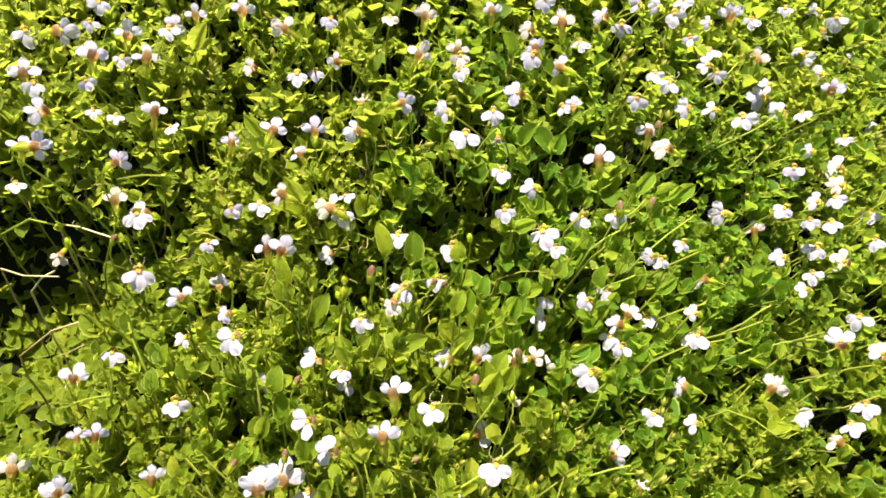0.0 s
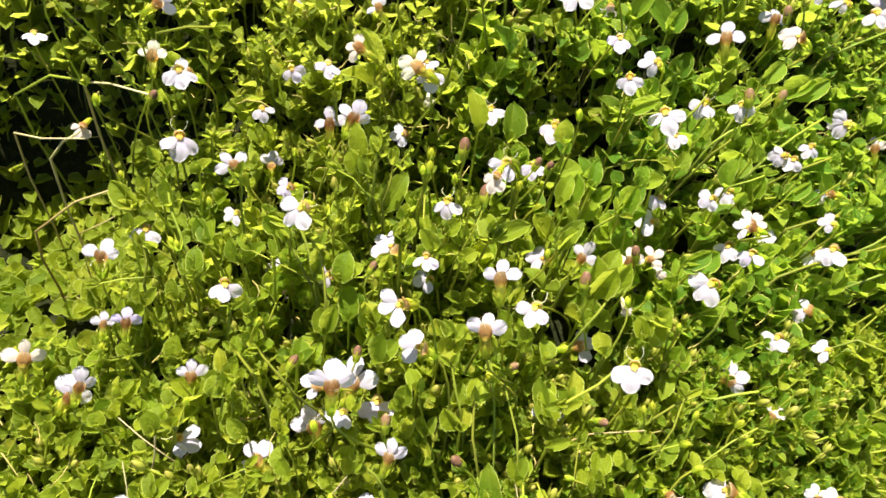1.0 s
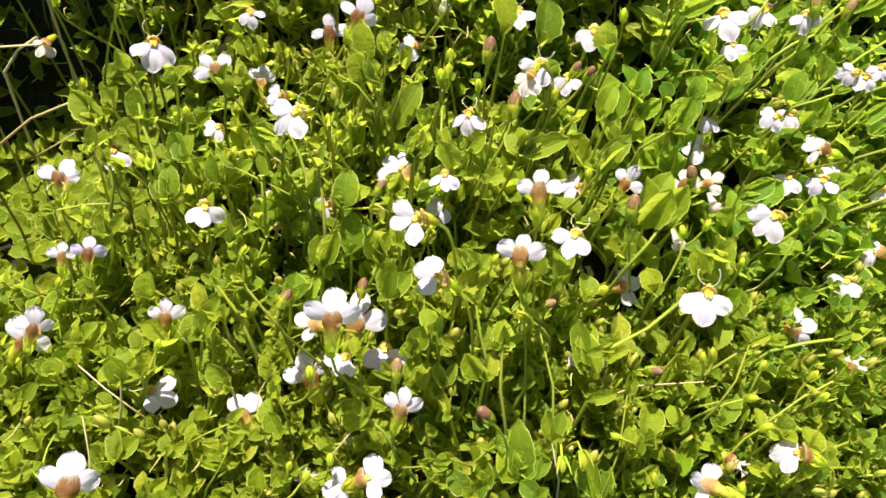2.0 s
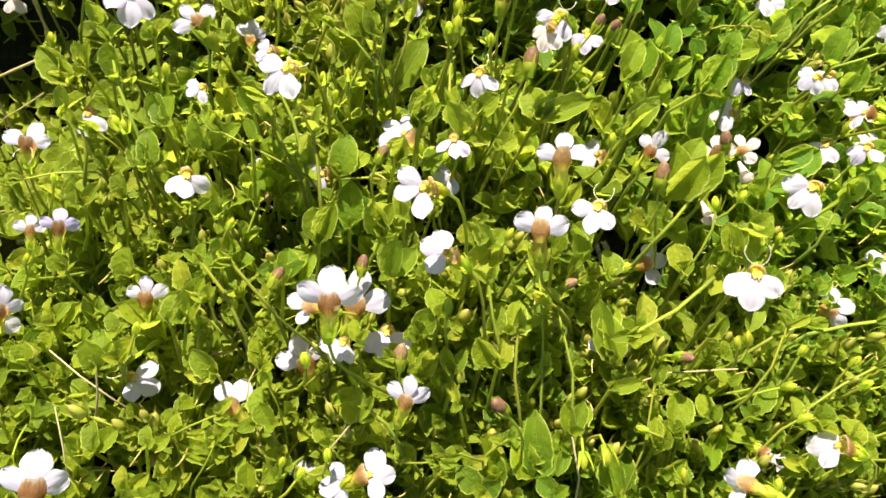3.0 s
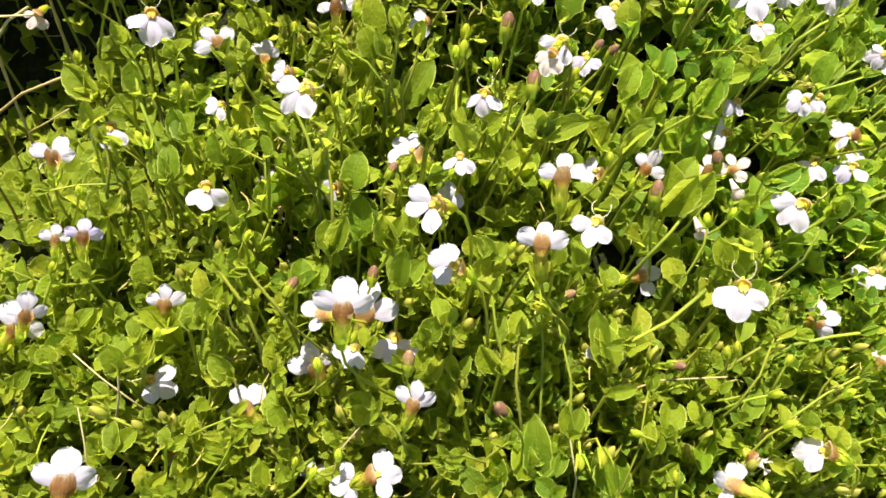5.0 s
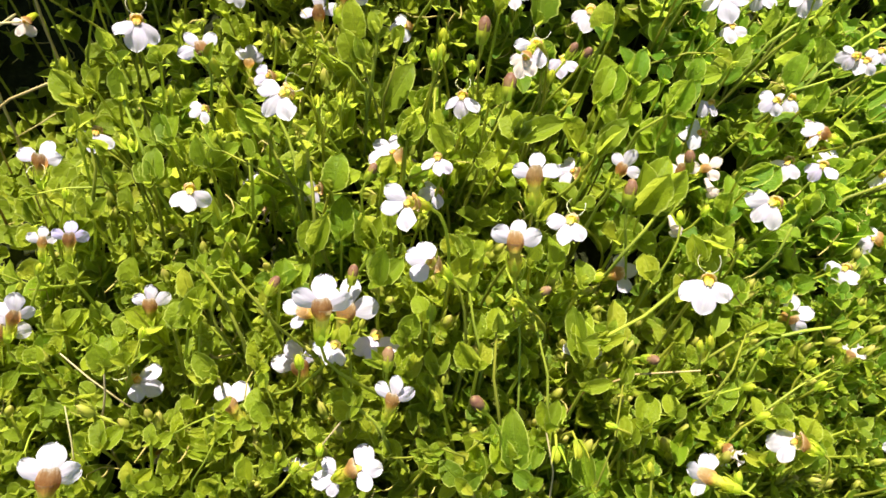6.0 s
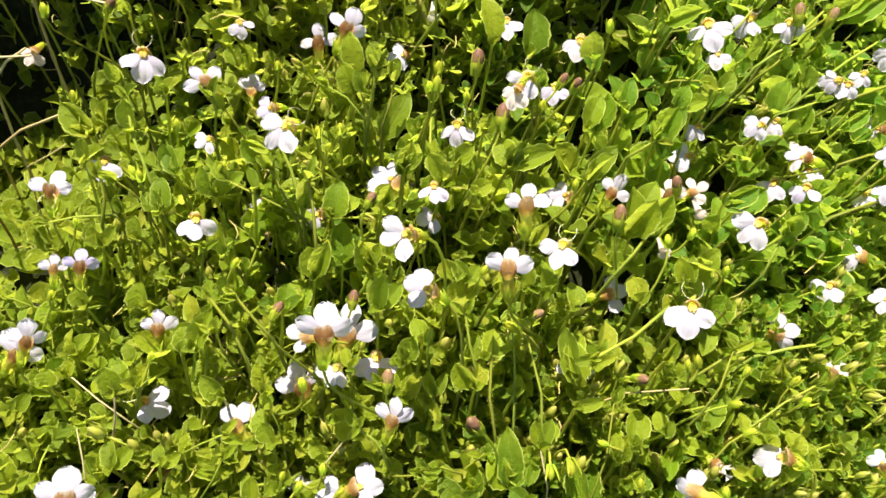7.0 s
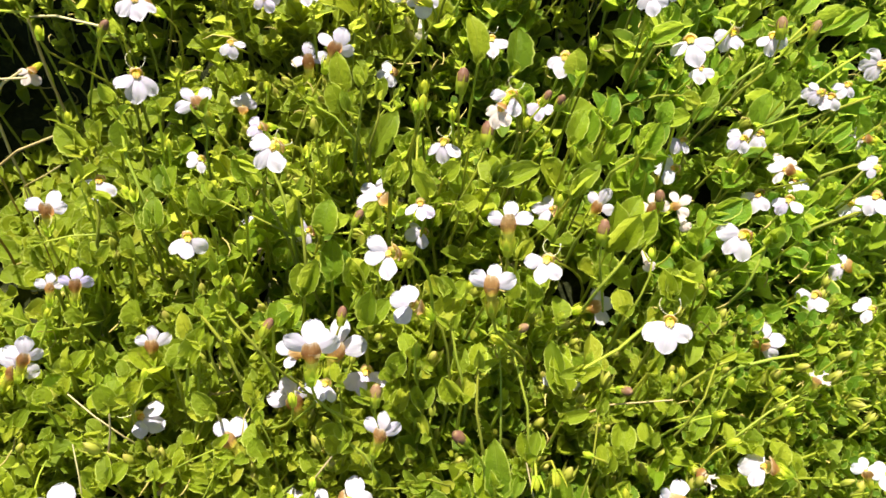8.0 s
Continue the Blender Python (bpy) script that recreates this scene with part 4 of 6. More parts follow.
    bloom(0.1740, 0.2570, -0.0123, 1, -31, 62, 1.04, "FW")
    bloom(0.1665, 0.2864, -0.0016, 32, -16, -17, 1.16, "BP")
    bloom(0.1341, 0.2722, 0.0120, -8, 15, 168, 1.00, "FW")
    bloom(0.1357, 0.2582, 0.0103, -29, 20, 176, 0.84, "FW")
    bloom(0.1520, 0.3057, 0.0113, 46, -17, -13, 1.16, "BW")
    bloom(0.1667, 0.3063, 0.0028, -21, 14, 162, 0.86, "FW")
    bloom(0.2159, 0.3293, -0.0403, -20, -28, 88, 1.15, "FW")
    bloom(0.2131, 0.2988, -0.0272, -24, -30, 80, 1.08, "FW")
    bloom(0.2572, 0.3489, -0.0583, 30, -20, -21, 1.25, "BW")
    bloom(0.1868, 0.2463, 0.0163, 51, -17, -24, 1.00, "BL")
    bloom(0.2382, 0.3434, -0.0286, -33, 18, 159, 1.25, "FW")
    bloom(0.3382, 0.4612, -0.1283, 58, -21, -21, 1.25, "BW")
    bloom(0.2674, 0.2968, -0.0717, -12, -20, 94, 1.25, "FW")
    bloom(0.1819, 0.2285, -0.0110, -13, -21, 87, 0.74, "FL")
    bloom(0.1723, 0.2160, -0.0124, -25, 21, 164, 0.88, "FL")
    bloom(0.2046, 0.2240, -0.0319, -9, -26, 68, 1.14, "FP")
    bloom(0.2007, 0.2122, -0.0310, 3, 29, -177, 1.02, "FL")
    bloom(0.1775, 0.1995, -0.0135, -20, -22, 75, 0.81, "FW")
    bloom(0.2294, 0.2160, -0.0512, -18, 24, 159, 1.02, "FW")
    bloom(0.1486, 0.1786, 0.0077, -31, 6, 131, 0.79, "FL")
    bloom(0.1926, 0.1950, -0.0283, -3, 27, 175, 0.93, "FW")
    bloom(0.1399, 0.1536, 0.0100, -20, -13, 85, 0.75, "FW")
    bloom(0.1744, 0.1748, -0.0201, -26, 14, 140, 1.07, "FW")
    bloom(0.1912, 0.1768, -0.0304, -16, -22, 58, 0.96, "SP")
    bloom(0.1645, 0.1562, -0.0112, -4, 25, 173, 0.80, "FW")
    bloom(0.1494, 0.1420, 0.0034, -19, -12, 81, 0.70, "FW")
    bloom(0.1960, 0.1477, -0.0389, -10, 25, 155, 1.03, "FW")
    bloom(0.1380, 0.1080, -0.0154, 29, -3, -47, 1.03, "BP")
    bloom(0.1511, 0.0984, -0.0305, 18, 23, -160, 1.10, "FW")
    bloom(0.1759, 0.0959, -0.0368, 21, 28, 176, 0.94, "FW")
    bloom(0.1628, 0.0888, -0.0307, -46, -13, 54, 0.83, "SP")
    bloom(0.1877, 0.1062, -0.0419, 7, 28, 164, 1.02, "FW")
    bloom(0.1666, 0.1265, -0.0099, 5, -27, -1, 1.05, "SD")
    bloom(0.0754, 0.1286, 0.0100, -5, -6, -41, 0.79, "SP")
    bloom(0.0868, 0.1320, -0.0061, 10, 17, -158, 0.75, "FD")
    bloom(0.1510, 0.1915, -0.0232, 26, -22, -10, 0.87, "BP")
    bloom(0.1695, 0.1824, -0.0081, -13, 26, 175, 0.78, "FW")
    bloom(0.0967, 0.2376, 0.0303, -17, 12, 170, 0.77, "FD")
    bloom(0.1201, 0.2678, 0.0244, -30, 16, 173, 0.68, "FL")
    bloom(0.1028, 0.2816, 0.0338, 2, -35, 68, 0.87, "FW")
    bloom(0.0919, 0.2785, 0.0377, 4, -35, 73, 0.81, "FW")
    bloom(0.1203, 0.2918, 0.0270, -19, 14, 170, 0.85, "FW")
    bloom(0.1253, 0.2557, 0.0201, -22, -28, 87, 0.77, "FW")
    bloom(0.2079, 0.3060, -0.0237, -17, 33, -161, 0.97, "FW")
    bloom(0.3082, 0.4026, -0.0849, -14, -33, 79, 1.21, "FW")
    bloom(0.2342, 0.3422, -0.0399, -52, 17, 158, 1.11, "XD")
    bloom(0.1886, 0.2562, -0.0159, -8, 21, 165, 0.78, "FD")
    bloom(0.2049, 0.2336, -0.0301, -19, -27, 66, 1.10, "FD")
    bloom(0.2261, 0.1992, -0.0507, -24, 22, 151, 0.94, "FW")
    bloom(0.2057, 0.1367, -0.0468, -18, -24, 40, 1.04, "SD")
    bloom(0.1327, 0.2859, 0.0200, -12, -30, 91, 0.70, "FW")
    bloom(0.0459, 0.2617, 0.0512, -27, 7, 178, 0.89, "FW")
    bloom(0.0073, 0.2234, 0.0537, -31, 1, 178, 0.75, "FP")
    bloom(0.0555, 0.2119, 0.0407, 19, -6, -9, 0.62, "SW")
    bloom(-0.1465, 0.2055, 0.0408, -5, -21, -166, 0.63, "FD")
    bloom(-0.1372, 0.2281, 0.0484, -18, -20, -170, 0.68, "FW")
    bloom(-0.1164, 0.2378, 0.0553, -30, -10, -159, 0.76, "FD")
    bloom(-0.1567, 0.2511, 0.0478, -34, -15, -158, 0.71, "FW")
    bloom(-0.1581, 0.0714, 0.0001, 25, 28, 13, 1.02, "BP")
    bloom(-0.1363, 0.0623, 0.0043, 23, 27, 3, 0.89, "BW")
    bloom(0.3035, 0.3462, -0.0994, -26, 21, 155, 1.10, "FW")
    bloom(0.2000, 0.3370, -0.0151, -26, 13, 157, 0.87, "FW")
    bloom(0.2356, 0.3673, -0.0391, -25, -31, 88, 0.89, "FW")
    bloom(0.1648, 0.2629, -0.0002, -6, -25, 93, 0.76, "FW")
    bloom(0.2235, 0.2597, -0.0402, -16, 22, 161, 0.83, "FW")
    bloom(0.0212, 0.2535, 0.0560, 27, -3, -3, 0.78, "BW")
    bloom(-0.0224, 0.2403, 0.0601, -10, -2, -176, 0.63, "FP")
    bloom(-0.1066, 0.2483, 0.0585, 40, 9, 17, 0.77, "BW")
    bloom(0.0914, 0.0411, -0.0083, -11, 7, 88, 0.67, "FW")


all_blooms(note)
all_blooms(bloom)
# leafy sprigs that stand out of the mat: foot of the leaves, then tip and width of each leaf
sprig((-0.1318, 0.1163, 0.0159), [(-0.1366, 0.1195, 0.0223, 5.9), (-0.1279, 0.1195, 0.0186, 4.8), (-0.1355, 0.1150, 0.0201, 3.2)])
sprig((-0.1230, 0.1288, 0.0231), [(-0.1243, 0.1296, 0.0298, 4.4)])
sprig((-0.1027, 0.1019, 0.0200), [(-0.1048, 0.1050, 0.0291, 4.5), (-0.1036, 0.1069, 0.0234, 3.6)])
sprig((-0.1044, 0.0906, 0.0192), [(-0.1048, 0.0966, 0.0253, 6.2), (-0.1012, 0.0951, 0.0206, 4.1)])
sprig((-0.0827, 0.1073, 0.0311), [(-0.0757, 0.1040, 0.0306, 4.3)])
sprig((-0.0603, 0.0899, 0.0226), [(-0.0591, 0.0949, 0.0296, 7.7), (-0.0545, 0.0946, 0.0259, 6.1)])
sprig((-0.0672, 0.0915, 0.0240), [(-0.0687, 0.0969, 0.0285, 4.0)])
sprig((-0.0631, 0.0740, 0.0195), [(-0.0650, 0.0806, 0.0237, 6.4), (-0.0596, 0.0814, 0.0274, 5.3)])
sprig((-0.0492, 0.0766, 0.0195), [(-0.0514, 0.0813, 0.0276, 5.7)])
sprig((-0.0432, 0.1012, 0.0270), [(-0.0410, 0.1051, 0.0351, 5.5), (-0.0448, 0.1045, 0.0325, 3.5)])
sprig((-0.0469, 0.0922, 0.0265), [(-0.0457, 0.0953, 0.0325, 4.3)])
sprig((-0.1183, 0.0821, 0.0153), [(-0.1201, 0.0860, 0.0197, 3.9), (-0.1154, 0.0865, 0.0185, 3.5)])
sprig((-0.1357, 0.0833, 0.0075), [(-0.1368, 0.0876, 0.0148, 3.8)])
sprig((-0.0798, 0.0948, 0.0267), [(-0.0815, 0.0995, 0.0300, 2.7)])
sprig((-0.0327, 0.0969, 0.0313), [(-0.0362, 0.0998, 0.0384, 5.3)])
sprig((-0.0167, 0.1018, 0.0316), [(-0.0194, 0.1078, 0.0359, 7.0), (-0.0134, 0.1065, 0.0366, 4.8), (-0.0104, 0.1071, 0.0385, 4.0), (-0.0019, 0.1053, 0.0394, 6.2)])
sprig((0.0040, 0.1010, 0.0291), [(0.0087, 0.1041, 0.0402, 4.9), (0.0071, 0.1051, 0.0379, 3.5)])
sprig((0.0042, 0.1158, 0.0308), [(0.0070, 0.1224, 0.0371, 5.6)])
sprig((0.0128, 0.1253, 0.0299), [(0.0162, 0.1278, 0.0370, 4.6)])
sprig((0.0236, 0.1192, 0.0286), [(0.0288, 0.1217, 0.0333, 5.7), (0.0265, 0.1169, 0.0312, 4.0)])
sprig((0.0170, 0.0922, 0.0210), [(0.0244, 0.0956, 0.0327, 8.2), (0.0222, 0.1026, 0.0295, 7.1)])
sprig((0.0472, 0.1078, 0.0109), [(0.0556, 0.1106, 0.0156, 6.1), (0.0532, 0.1059, 0.0132, 3.9)])
sprig((-0.0097, 0.0853, 0.0221), [(-0.0064, 0.0892, 0.0273, 4.0), (-0.0108, 0.0901, 0.0275, 3.1)])
sprig((0.0640, 0.1001, 0.0110), [(0.0668, 0.1017, 0.0171, 5.4)])
sprig((0.0309, 0.0800, 0.0174), [(0.0305, 0.0836, 0.0222, 4.6)])
sprig((-0.0259, 0.0727, 0.0251), [(-0.0291, 0.0768, 0.0281, 4.3), (-0.0233, 0.0764, 0.0271, 3.6)])
sprig((0.0346, 0.1273, 0.0287), [(0.0290, 0.1296, 0.0331, 4.9)])
sprig((-0.1112, 0.0474, 0.0031), [(-0.1130, 0.0519, 0.0087, 6.0), (-0.1067, 0.0536, 0.0055, 4.5), (-0.1097, 0.0518, 0.0056, 3.9)])
sprig((-0.1195, 0.0416, -0.0025), [(-0.1120, 0.0436, -0.0031, 4.0)])
sprig((-0.1094, 0.0303, -0.0015), [(-0.1113, 0.0356, 0.0022, 5.1), (-0.1055, 0.0354, -0.0001, 4.7)])
sprig((-0.0825, 0.0459, 0.0111), [(-0.0870, 0.0488, 0.0160, 5.1), (-0.0887, 0.0443, 0.0139, 3.1)])
sprig((-0.0737, 0.0474, 0.0106), [(-0.0746, 0.0535, 0.0143, 3.8)])
sprig((-0.0907, 0.0615, 0.0116), [(-0.0885, 0.0672, 0.0161, 4.3)])
sprig((-0.0937, 0.0556, 0.0140), [(-0.0923, 0.0600, 0.0180, 6.7)])
sprig((-0.0675, 0.0666, 0.0157), [(-0.0693, 0.0708, 0.0188, 4.2), (-0.0645, 0.0709, 0.0200, 4.2)])
sprig((-0.0403, 0.0547, 0.0145), [(-0.0381, 0.0606, 0.0182, 5.5), (-0.0420, 0.0574, 0.0159, 4.2)])
sprig((-0.0390, 0.0470, 0.0129), [(-0.0368, 0.0517, 0.0176, 4.1)])
sprig((-0.0501, 0.0377, 0.0127), [(-0.0545, 0.0405, 0.0141, 4.8)])
sprig((-0.0571, 0.0419, 0.0099), [(-0.0520, 0.0433, 0.0113, 4.6)])
sprig((-0.0691, 0.0354, 0.0118), [(-0.0718, 0.0397, 0.0136, 4.6)])
sprig((-0.0730, 0.0227, 0.0060), [(-0.0736, 0.0286, 0.0088, 4.1)])
sprig((-0.1301, 0.0498, -0.0019), [(-0.1326, 0.0537, 0.0026, 4.1)])
sprig((-0.1234, 0.0571, 0.0043), [(-0.1254, 0.0611, 0.0080, 3.8), (-0.1206, 0.0619, 0.0063, 3.5)])
sprig((-0.1006, 0.0232, -0.0025), [(-0.1025, 0.0268, 0.0004, 3.8), (-0.0964, 0.0263, -0.0004, 3.6)])
sprig((0.0015, 0.0564, 0.0119), [(-0.0015, 0.0658, 0.0189, 5.3), (0.0023, 0.0645, 0.0168, 5.5)])
sprig((0.0083, 0.0605, 0.0124), [(0.0101, 0.0682, 0.0154, 5.7)])
sprig((0.0074, 0.0579, 0.0119), [(0.0150, 0.0610, 0.0177, 2.7)])
sprig((0.0242, 0.0596, 0.0129), [(0.0260, 0.0634, 0.0187, 3.6)])
sprig((-0.0229, 0.0499, 0.0146), [(-0.0277, 0.0547, 0.0193, 5.8), (-0.0214, 0.0555, 0.0175, 4.1)])
sprig((-0.0072, 0.0375, 0.0102), [(-0.0095, 0.0466, 0.0148, 2.9), (-0.0014, 0.0447, 0.0126, 3.7)])
sprig((-0.0141, 0.0321, 0.0081), [(-0.0157, 0.0403, 0.0090, 5.0), (-0.0174, 0.0337, 0.0059, 4.7), (-0.0103, 0.0303, 0.0077, 3.7)])
sprig((0.0020, 0.0475, 0.0105), [(0.0091, 0.0487, 0.0146, 3.5)])
sprig((0.0107, 0.0360, 0.0110), [(0.0109, 0.0413, 0.0126, 2.9)])
sprig((0.0162, 0.0400, 0.0077), [(0.0176, 0.0477, 0.0090, 6.8)])
sprig((0.0238, 0.0426, 0.0090), [(0.0223, 0.0477, 0.0101, 4.2)])
sprig((0.0355, 0.0449, 0.0047), [(0.0400, 0.0522, 0.0082, 4.8)])
sprig((0.0033, 0.0259, 0.0067), [(0.0024, 0.0340, 0.0091, 6.2)])
sprig((0.0144, 0.0312, 0.0032), [(0.0186, 0.0344, 0.0064, 4.2)])
sprig((0.0588, 0.0404, 0.0009), [(0.0608, 0.0442, 0.0045, 4.7)])
sprig((0.0596, 0.0352, -0.0025), [(0.0628, 0.0386, 0.0024, 4.9)])
sprig((0.0517, 0.0428, 0.0037), [(0.0469, 0.0461, 0.0032, 3.4)])
sprig((-0.0324, 0.0480, 0.0143), [(-0.0344, 0.0529, 0.0169, 3.2), (-0.0304, 0.0513, 0.0186, 3.2)])
sprig((-0.0577, 0.1252, 0.0354), [(-0.0581, 0.1294, 0.0451, 6.4), (-0.0570, 0.1246, 0.0391, 5.1)])
sprig((-0.1224, 0.1478, 0.0299), [(-0.1232, 0.1495, 0.0357, 4.4)])
sprig((-0.0904, 0.0946, 0.0223), [(-0.0936, 0.0969, 0.0297, 4.6), (-0.0841, 0.0983, 0.0281, 4.6)])
sprig((-0.0115, 0.1339, 0.0369), [(-0.0106, 0.1422, 0.0455, 7.9)])
sprig((0.0071, 0.1374, 0.0328), [(0.0055, 0.1406, 0.0396, 6.7)])
sprig((0.0276, 0.1510, 0.0353), [(0.0346, 0.1489, 0.0431, 5.7)])
sprig((0.0961, 0.1785, 0.0143), [(0.1068, 0.1812, 0.0233, 7.4)])
sprig((0.0256, 0.1187, 0.0279), [(0.0294, 0.1202, 0.0350, 4.9)])
sprig((0.0851, 0.1347, 0.0131), [(0.0933, 0.1385, 0.0201, 4.7)])
sprig((0.0517, 0.1474, 0.0251), [(0.0542, 0.1492, 0.0349, 5.3)])
sprig((-0.0214, 0.1364, 0.0381), [(-0.0233, 0.1458, 0.0503, 6.3)])
sprig((-0.1071, 0.2335, 0.0489), [(-0.1006, 0.2378, 0.0598, 7.3), (-0.0959, 0.2358, 0.0573, 5.6)])
sprig((-0.0537, 0.1578, 0.0422), [(-0.0595, 0.1619, 0.0553, 6.5)])
sprig((-0.0709, 0.1874, 0.0451), [(-0.0780, 0.1920, 0.0532, 6.1)])
sprig((-0.0116, 0.1693, 0.0389), [(-0.0139, 0.1740, 0.0470, 8.4)])
sprig((0.0456, 0.1910, 0.0315), [(0.0373, 0.1992, 0.0386, 8.9), (0.0495, 0.1943, 0.0396, 7.1)])
sprig((0.0920, 0.1816, 0.0123), [(0.1083, 0.1795, 0.0274, 9.9)])
sprig((0.0316, 0.1909, 0.0365), [(0.0379, 0.1944, 0.0465, 7.8)])
sprig((0.0814, 0.1793, 0.0208), [(0.0890, 0.1847, 0.0267, 6.5)])
sprig((0.1903, 0.2385, -0.0251), [(0.1951, 0.2398, -0.0144, 7.2)])
sprig((0.0316, 0.2396, 0.0411), [(0.0272, 0.2463, 0.0483, 6.8)])
sprig((-0.1281, 0.1147, 0.0177), [(-0.1352, 0.1185, 0.0254, 7.3), (-0.1345, 0.1131, 0.0223, 3.6)])
sprig((-0.1274, 0.1049, 0.0191), [(-0.1276, 0.1088, 0.0243, 3.8), (-0.1221, 0.1069, 0.0241, 4.9)])
sprig((-0.1091, 0.1249, 0.0240), [(-0.1101, 0.1259, 0.0281, 4.2), (-0.1059, 0.1277, 0.0284, 3.9)])
sprig((-0.1152, 0.1122, 0.0231), [(-0.1170, 0.1185, 0.0288, 4.9)])
sprig((-0.1259, 0.1184, 0.0187), [(-0.1290, 0.1236, 0.0239, 3.5), (-0.1244, 0.1209, 0.0266, 3.5)])
sprig((-0.1010, 0.0995, 0.0236), [(-0.1050, 0.1050, 0.0281, 5.8), (-0.1003, 0.1068, 0.0272, 3.9)])
sprig((-0.1052, 0.0908, 0.0184), [(-0.1077, 0.0951, 0.0232, 6.1), (-0.1060, 0.0980, 0.0237, 3.9)])
sprig((-0.1147, 0.0911, 0.0175), [(-0.1155, 0.0929, 0.0223, 3.7)])
sprig((-0.0777, 0.1046, 0.0260), [(-0.0838, 0.1064, 0.0314, 6.4)])
sprig((-0.0568, 0.1205, 0.0343), [(-0.0597, 0.1217, 0.0414, 7.1)])
sprig((-0.0496, 0.1160, 0.0215), [(-0.0439, 0.1224, 0.0336, 8.4)])
sprig((-0.0427, 0.1018, 0.0296), [(-0.0442, 0.1041, 0.0337, 4.4), (-0.0404, 0.1055, 0.0341, 5.7), (-0.0384, 0.1034, 0.0336, 3.9)])
sprig((-0.0478, 0.0937, 0.0256), [(-0.0461, 0.0969, 0.0292, 5.2)])
sprig((-0.0332, 0.1034, 0.0274), [(-0.0361, 0.1065, 0.0303, 6.3)])
sprig((-0.0297, 0.1036, 0.0307), [(-0.0260, 0.1054, 0.0353, 5.2)])
sprig((-0.0218, 0.1062, 0.0181), [(-0.0251, 0.1131, 0.0213, 6.6)])
sprig((-0.0246, 0.0976, 0.0256), [(-0.0208, 0.0995, 0.0282, 5.0)])
sprig((0.0072, 0.1181, 0.0272), [(0.0097, 0.1246, 0.0346, 6.1)])
sprig((0.0150, 0.1247, 0.0282), [(0.0118, 0.1308, 0.0356, 5.0)])
sprig((0.0041, 0.1017, 0.0271), [(0.0102, 0.1075, 0.0366, 5.8)])
sprig((-0.0366, 0.1217, 0.0307), [(-0.0379, 0.1239, 0.0373, 3.4), (-0.0342, 0.1254, 0.0351, 2.9)])
sprig((-0.0231, 0.1117, 0.0331), [(-0.0215, 0.1128, 0.0381, 5.2)])
sprig((0.0141, 0.1214, 0.0319), [(0.0158, 0.1281, 0.0376, 4.9)])
sprig((0.0236, 0.1262, 0.0274), [(0.0220, 0.1300, 0.0305, 4.9)])
sprig((0.0291, 0.1246, 0.0305), [(0.0299, 0.1270, 0.0364, 5.2), (0.0364, 0.1258, 0.0334, 5.8)])
sprig((0.0236, 0.1162, 0.0279), [(0.0270, 0.1190, 0.0368, 5.7), (0.0221, 0.1182, 0.0320, 3.8)])
sprig((0.0258, 0.1120, 0.0252), [(0.0241, 0.1156, 0.0293, 4.1)])
sprig((0.0603, 0.1311, 0.0230), [(0.0607, 0.1364, 0.0313, 5.8)])
sprig((0.0716, 0.1437, 0.0205), [(0.0724, 0.1463, 0.0268, 6.1)])
sprig((0.0425, 0.1341, 0.0281), [(0.0459, 0.1359, 0.0331, 5.7)])
sprig((0.0152, 0.1211, 0.0264), [(0.0206, 0.1229, 0.0315, 4.9)])
sprig((0.0531, 0.1094, 0.0062), [(0.0598, 0.1129, 0.0117, 8.0)])
sprig((0.0655, 0.1285, 0.0179), [(0.0670, 0.1303, 0.0230, 5.2)])
sprig((-0.1341, 0.0837, 0.0085), [(-0.1380, 0.0892, 0.0137, 5.4)])
sprig((-0.1197, 0.0830, 0.0141), [(-0.1210, 0.0864, 0.0203, 5.0)])
sprig((-0.1100, 0.0845, 0.0152), [(-0.1110, 0.0889, 0.0197, 4.8)])
sprig((-0.1223, 0.0687, 0.0078), [(-0.1242, 0.0714, 0.0116, 5.8)])
sprig((-0.1042, 0.0618, -0.0004), [(-0.0966, 0.0657, 0.0026, 8.1)])
sprig((-0.0894, 0.0613, 0.0171), [(-0.0938, 0.0705, 0.0261, 3.9), (-0.0961, 0.0697, 0.0216, 3.2)])
sprig((-0.0902, 0.0559, 0.0143), [(-0.0861, 0.0648, 0.0226, 5.4)])
sprig((-0.0865, 0.0799, 0.0185), [(-0.0894, 0.0862, 0.0252, 5.2)])
sprig((-0.0845, 0.0707, 0.0148), [(-0.0855, 0.0745, 0.0187, 3.8)])
sprig((-0.1249, 0.0575, 0.0006), [(-0.1255, 0.0608, 0.0055, 5.3), (-0.1191, 0.0622, 0.0044, 4.8)])
sprig((-0.1061, 0.0539, 0.0104), [(-0.1076, 0.0569, 0.0133, 3.7)])
sprig((-0.1102, 0.0714, 0.0002), [(-0.1115, 0.0764, 0.0058, 6.9)])
sprig((-0.0699, 0.0651, 0.0187), [(-0.0691, 0.0715, 0.0212, 5.5), (-0.0656, 0.0684, 0.0212, 3.7), (-0.0654, 0.0711, 0.0210, 3.4), (-0.0716, 0.0687, 0.0226, 2.4)])
sprig((-0.0492, 0.0772, 0.0230), [(-0.0514, 0.0827, 0.0257, 5.3), (-0.0474, 0.0806, 0.0276, 3.1)])
sprig((-0.0468, 0.0657, 0.0221), [(-0.0492, 0.0725, 0.0273, 3.6), (-0.0456, 0.0722, 0.0286, 5.1), (-0.0418, 0.0712, 0.0255, 4.9)])
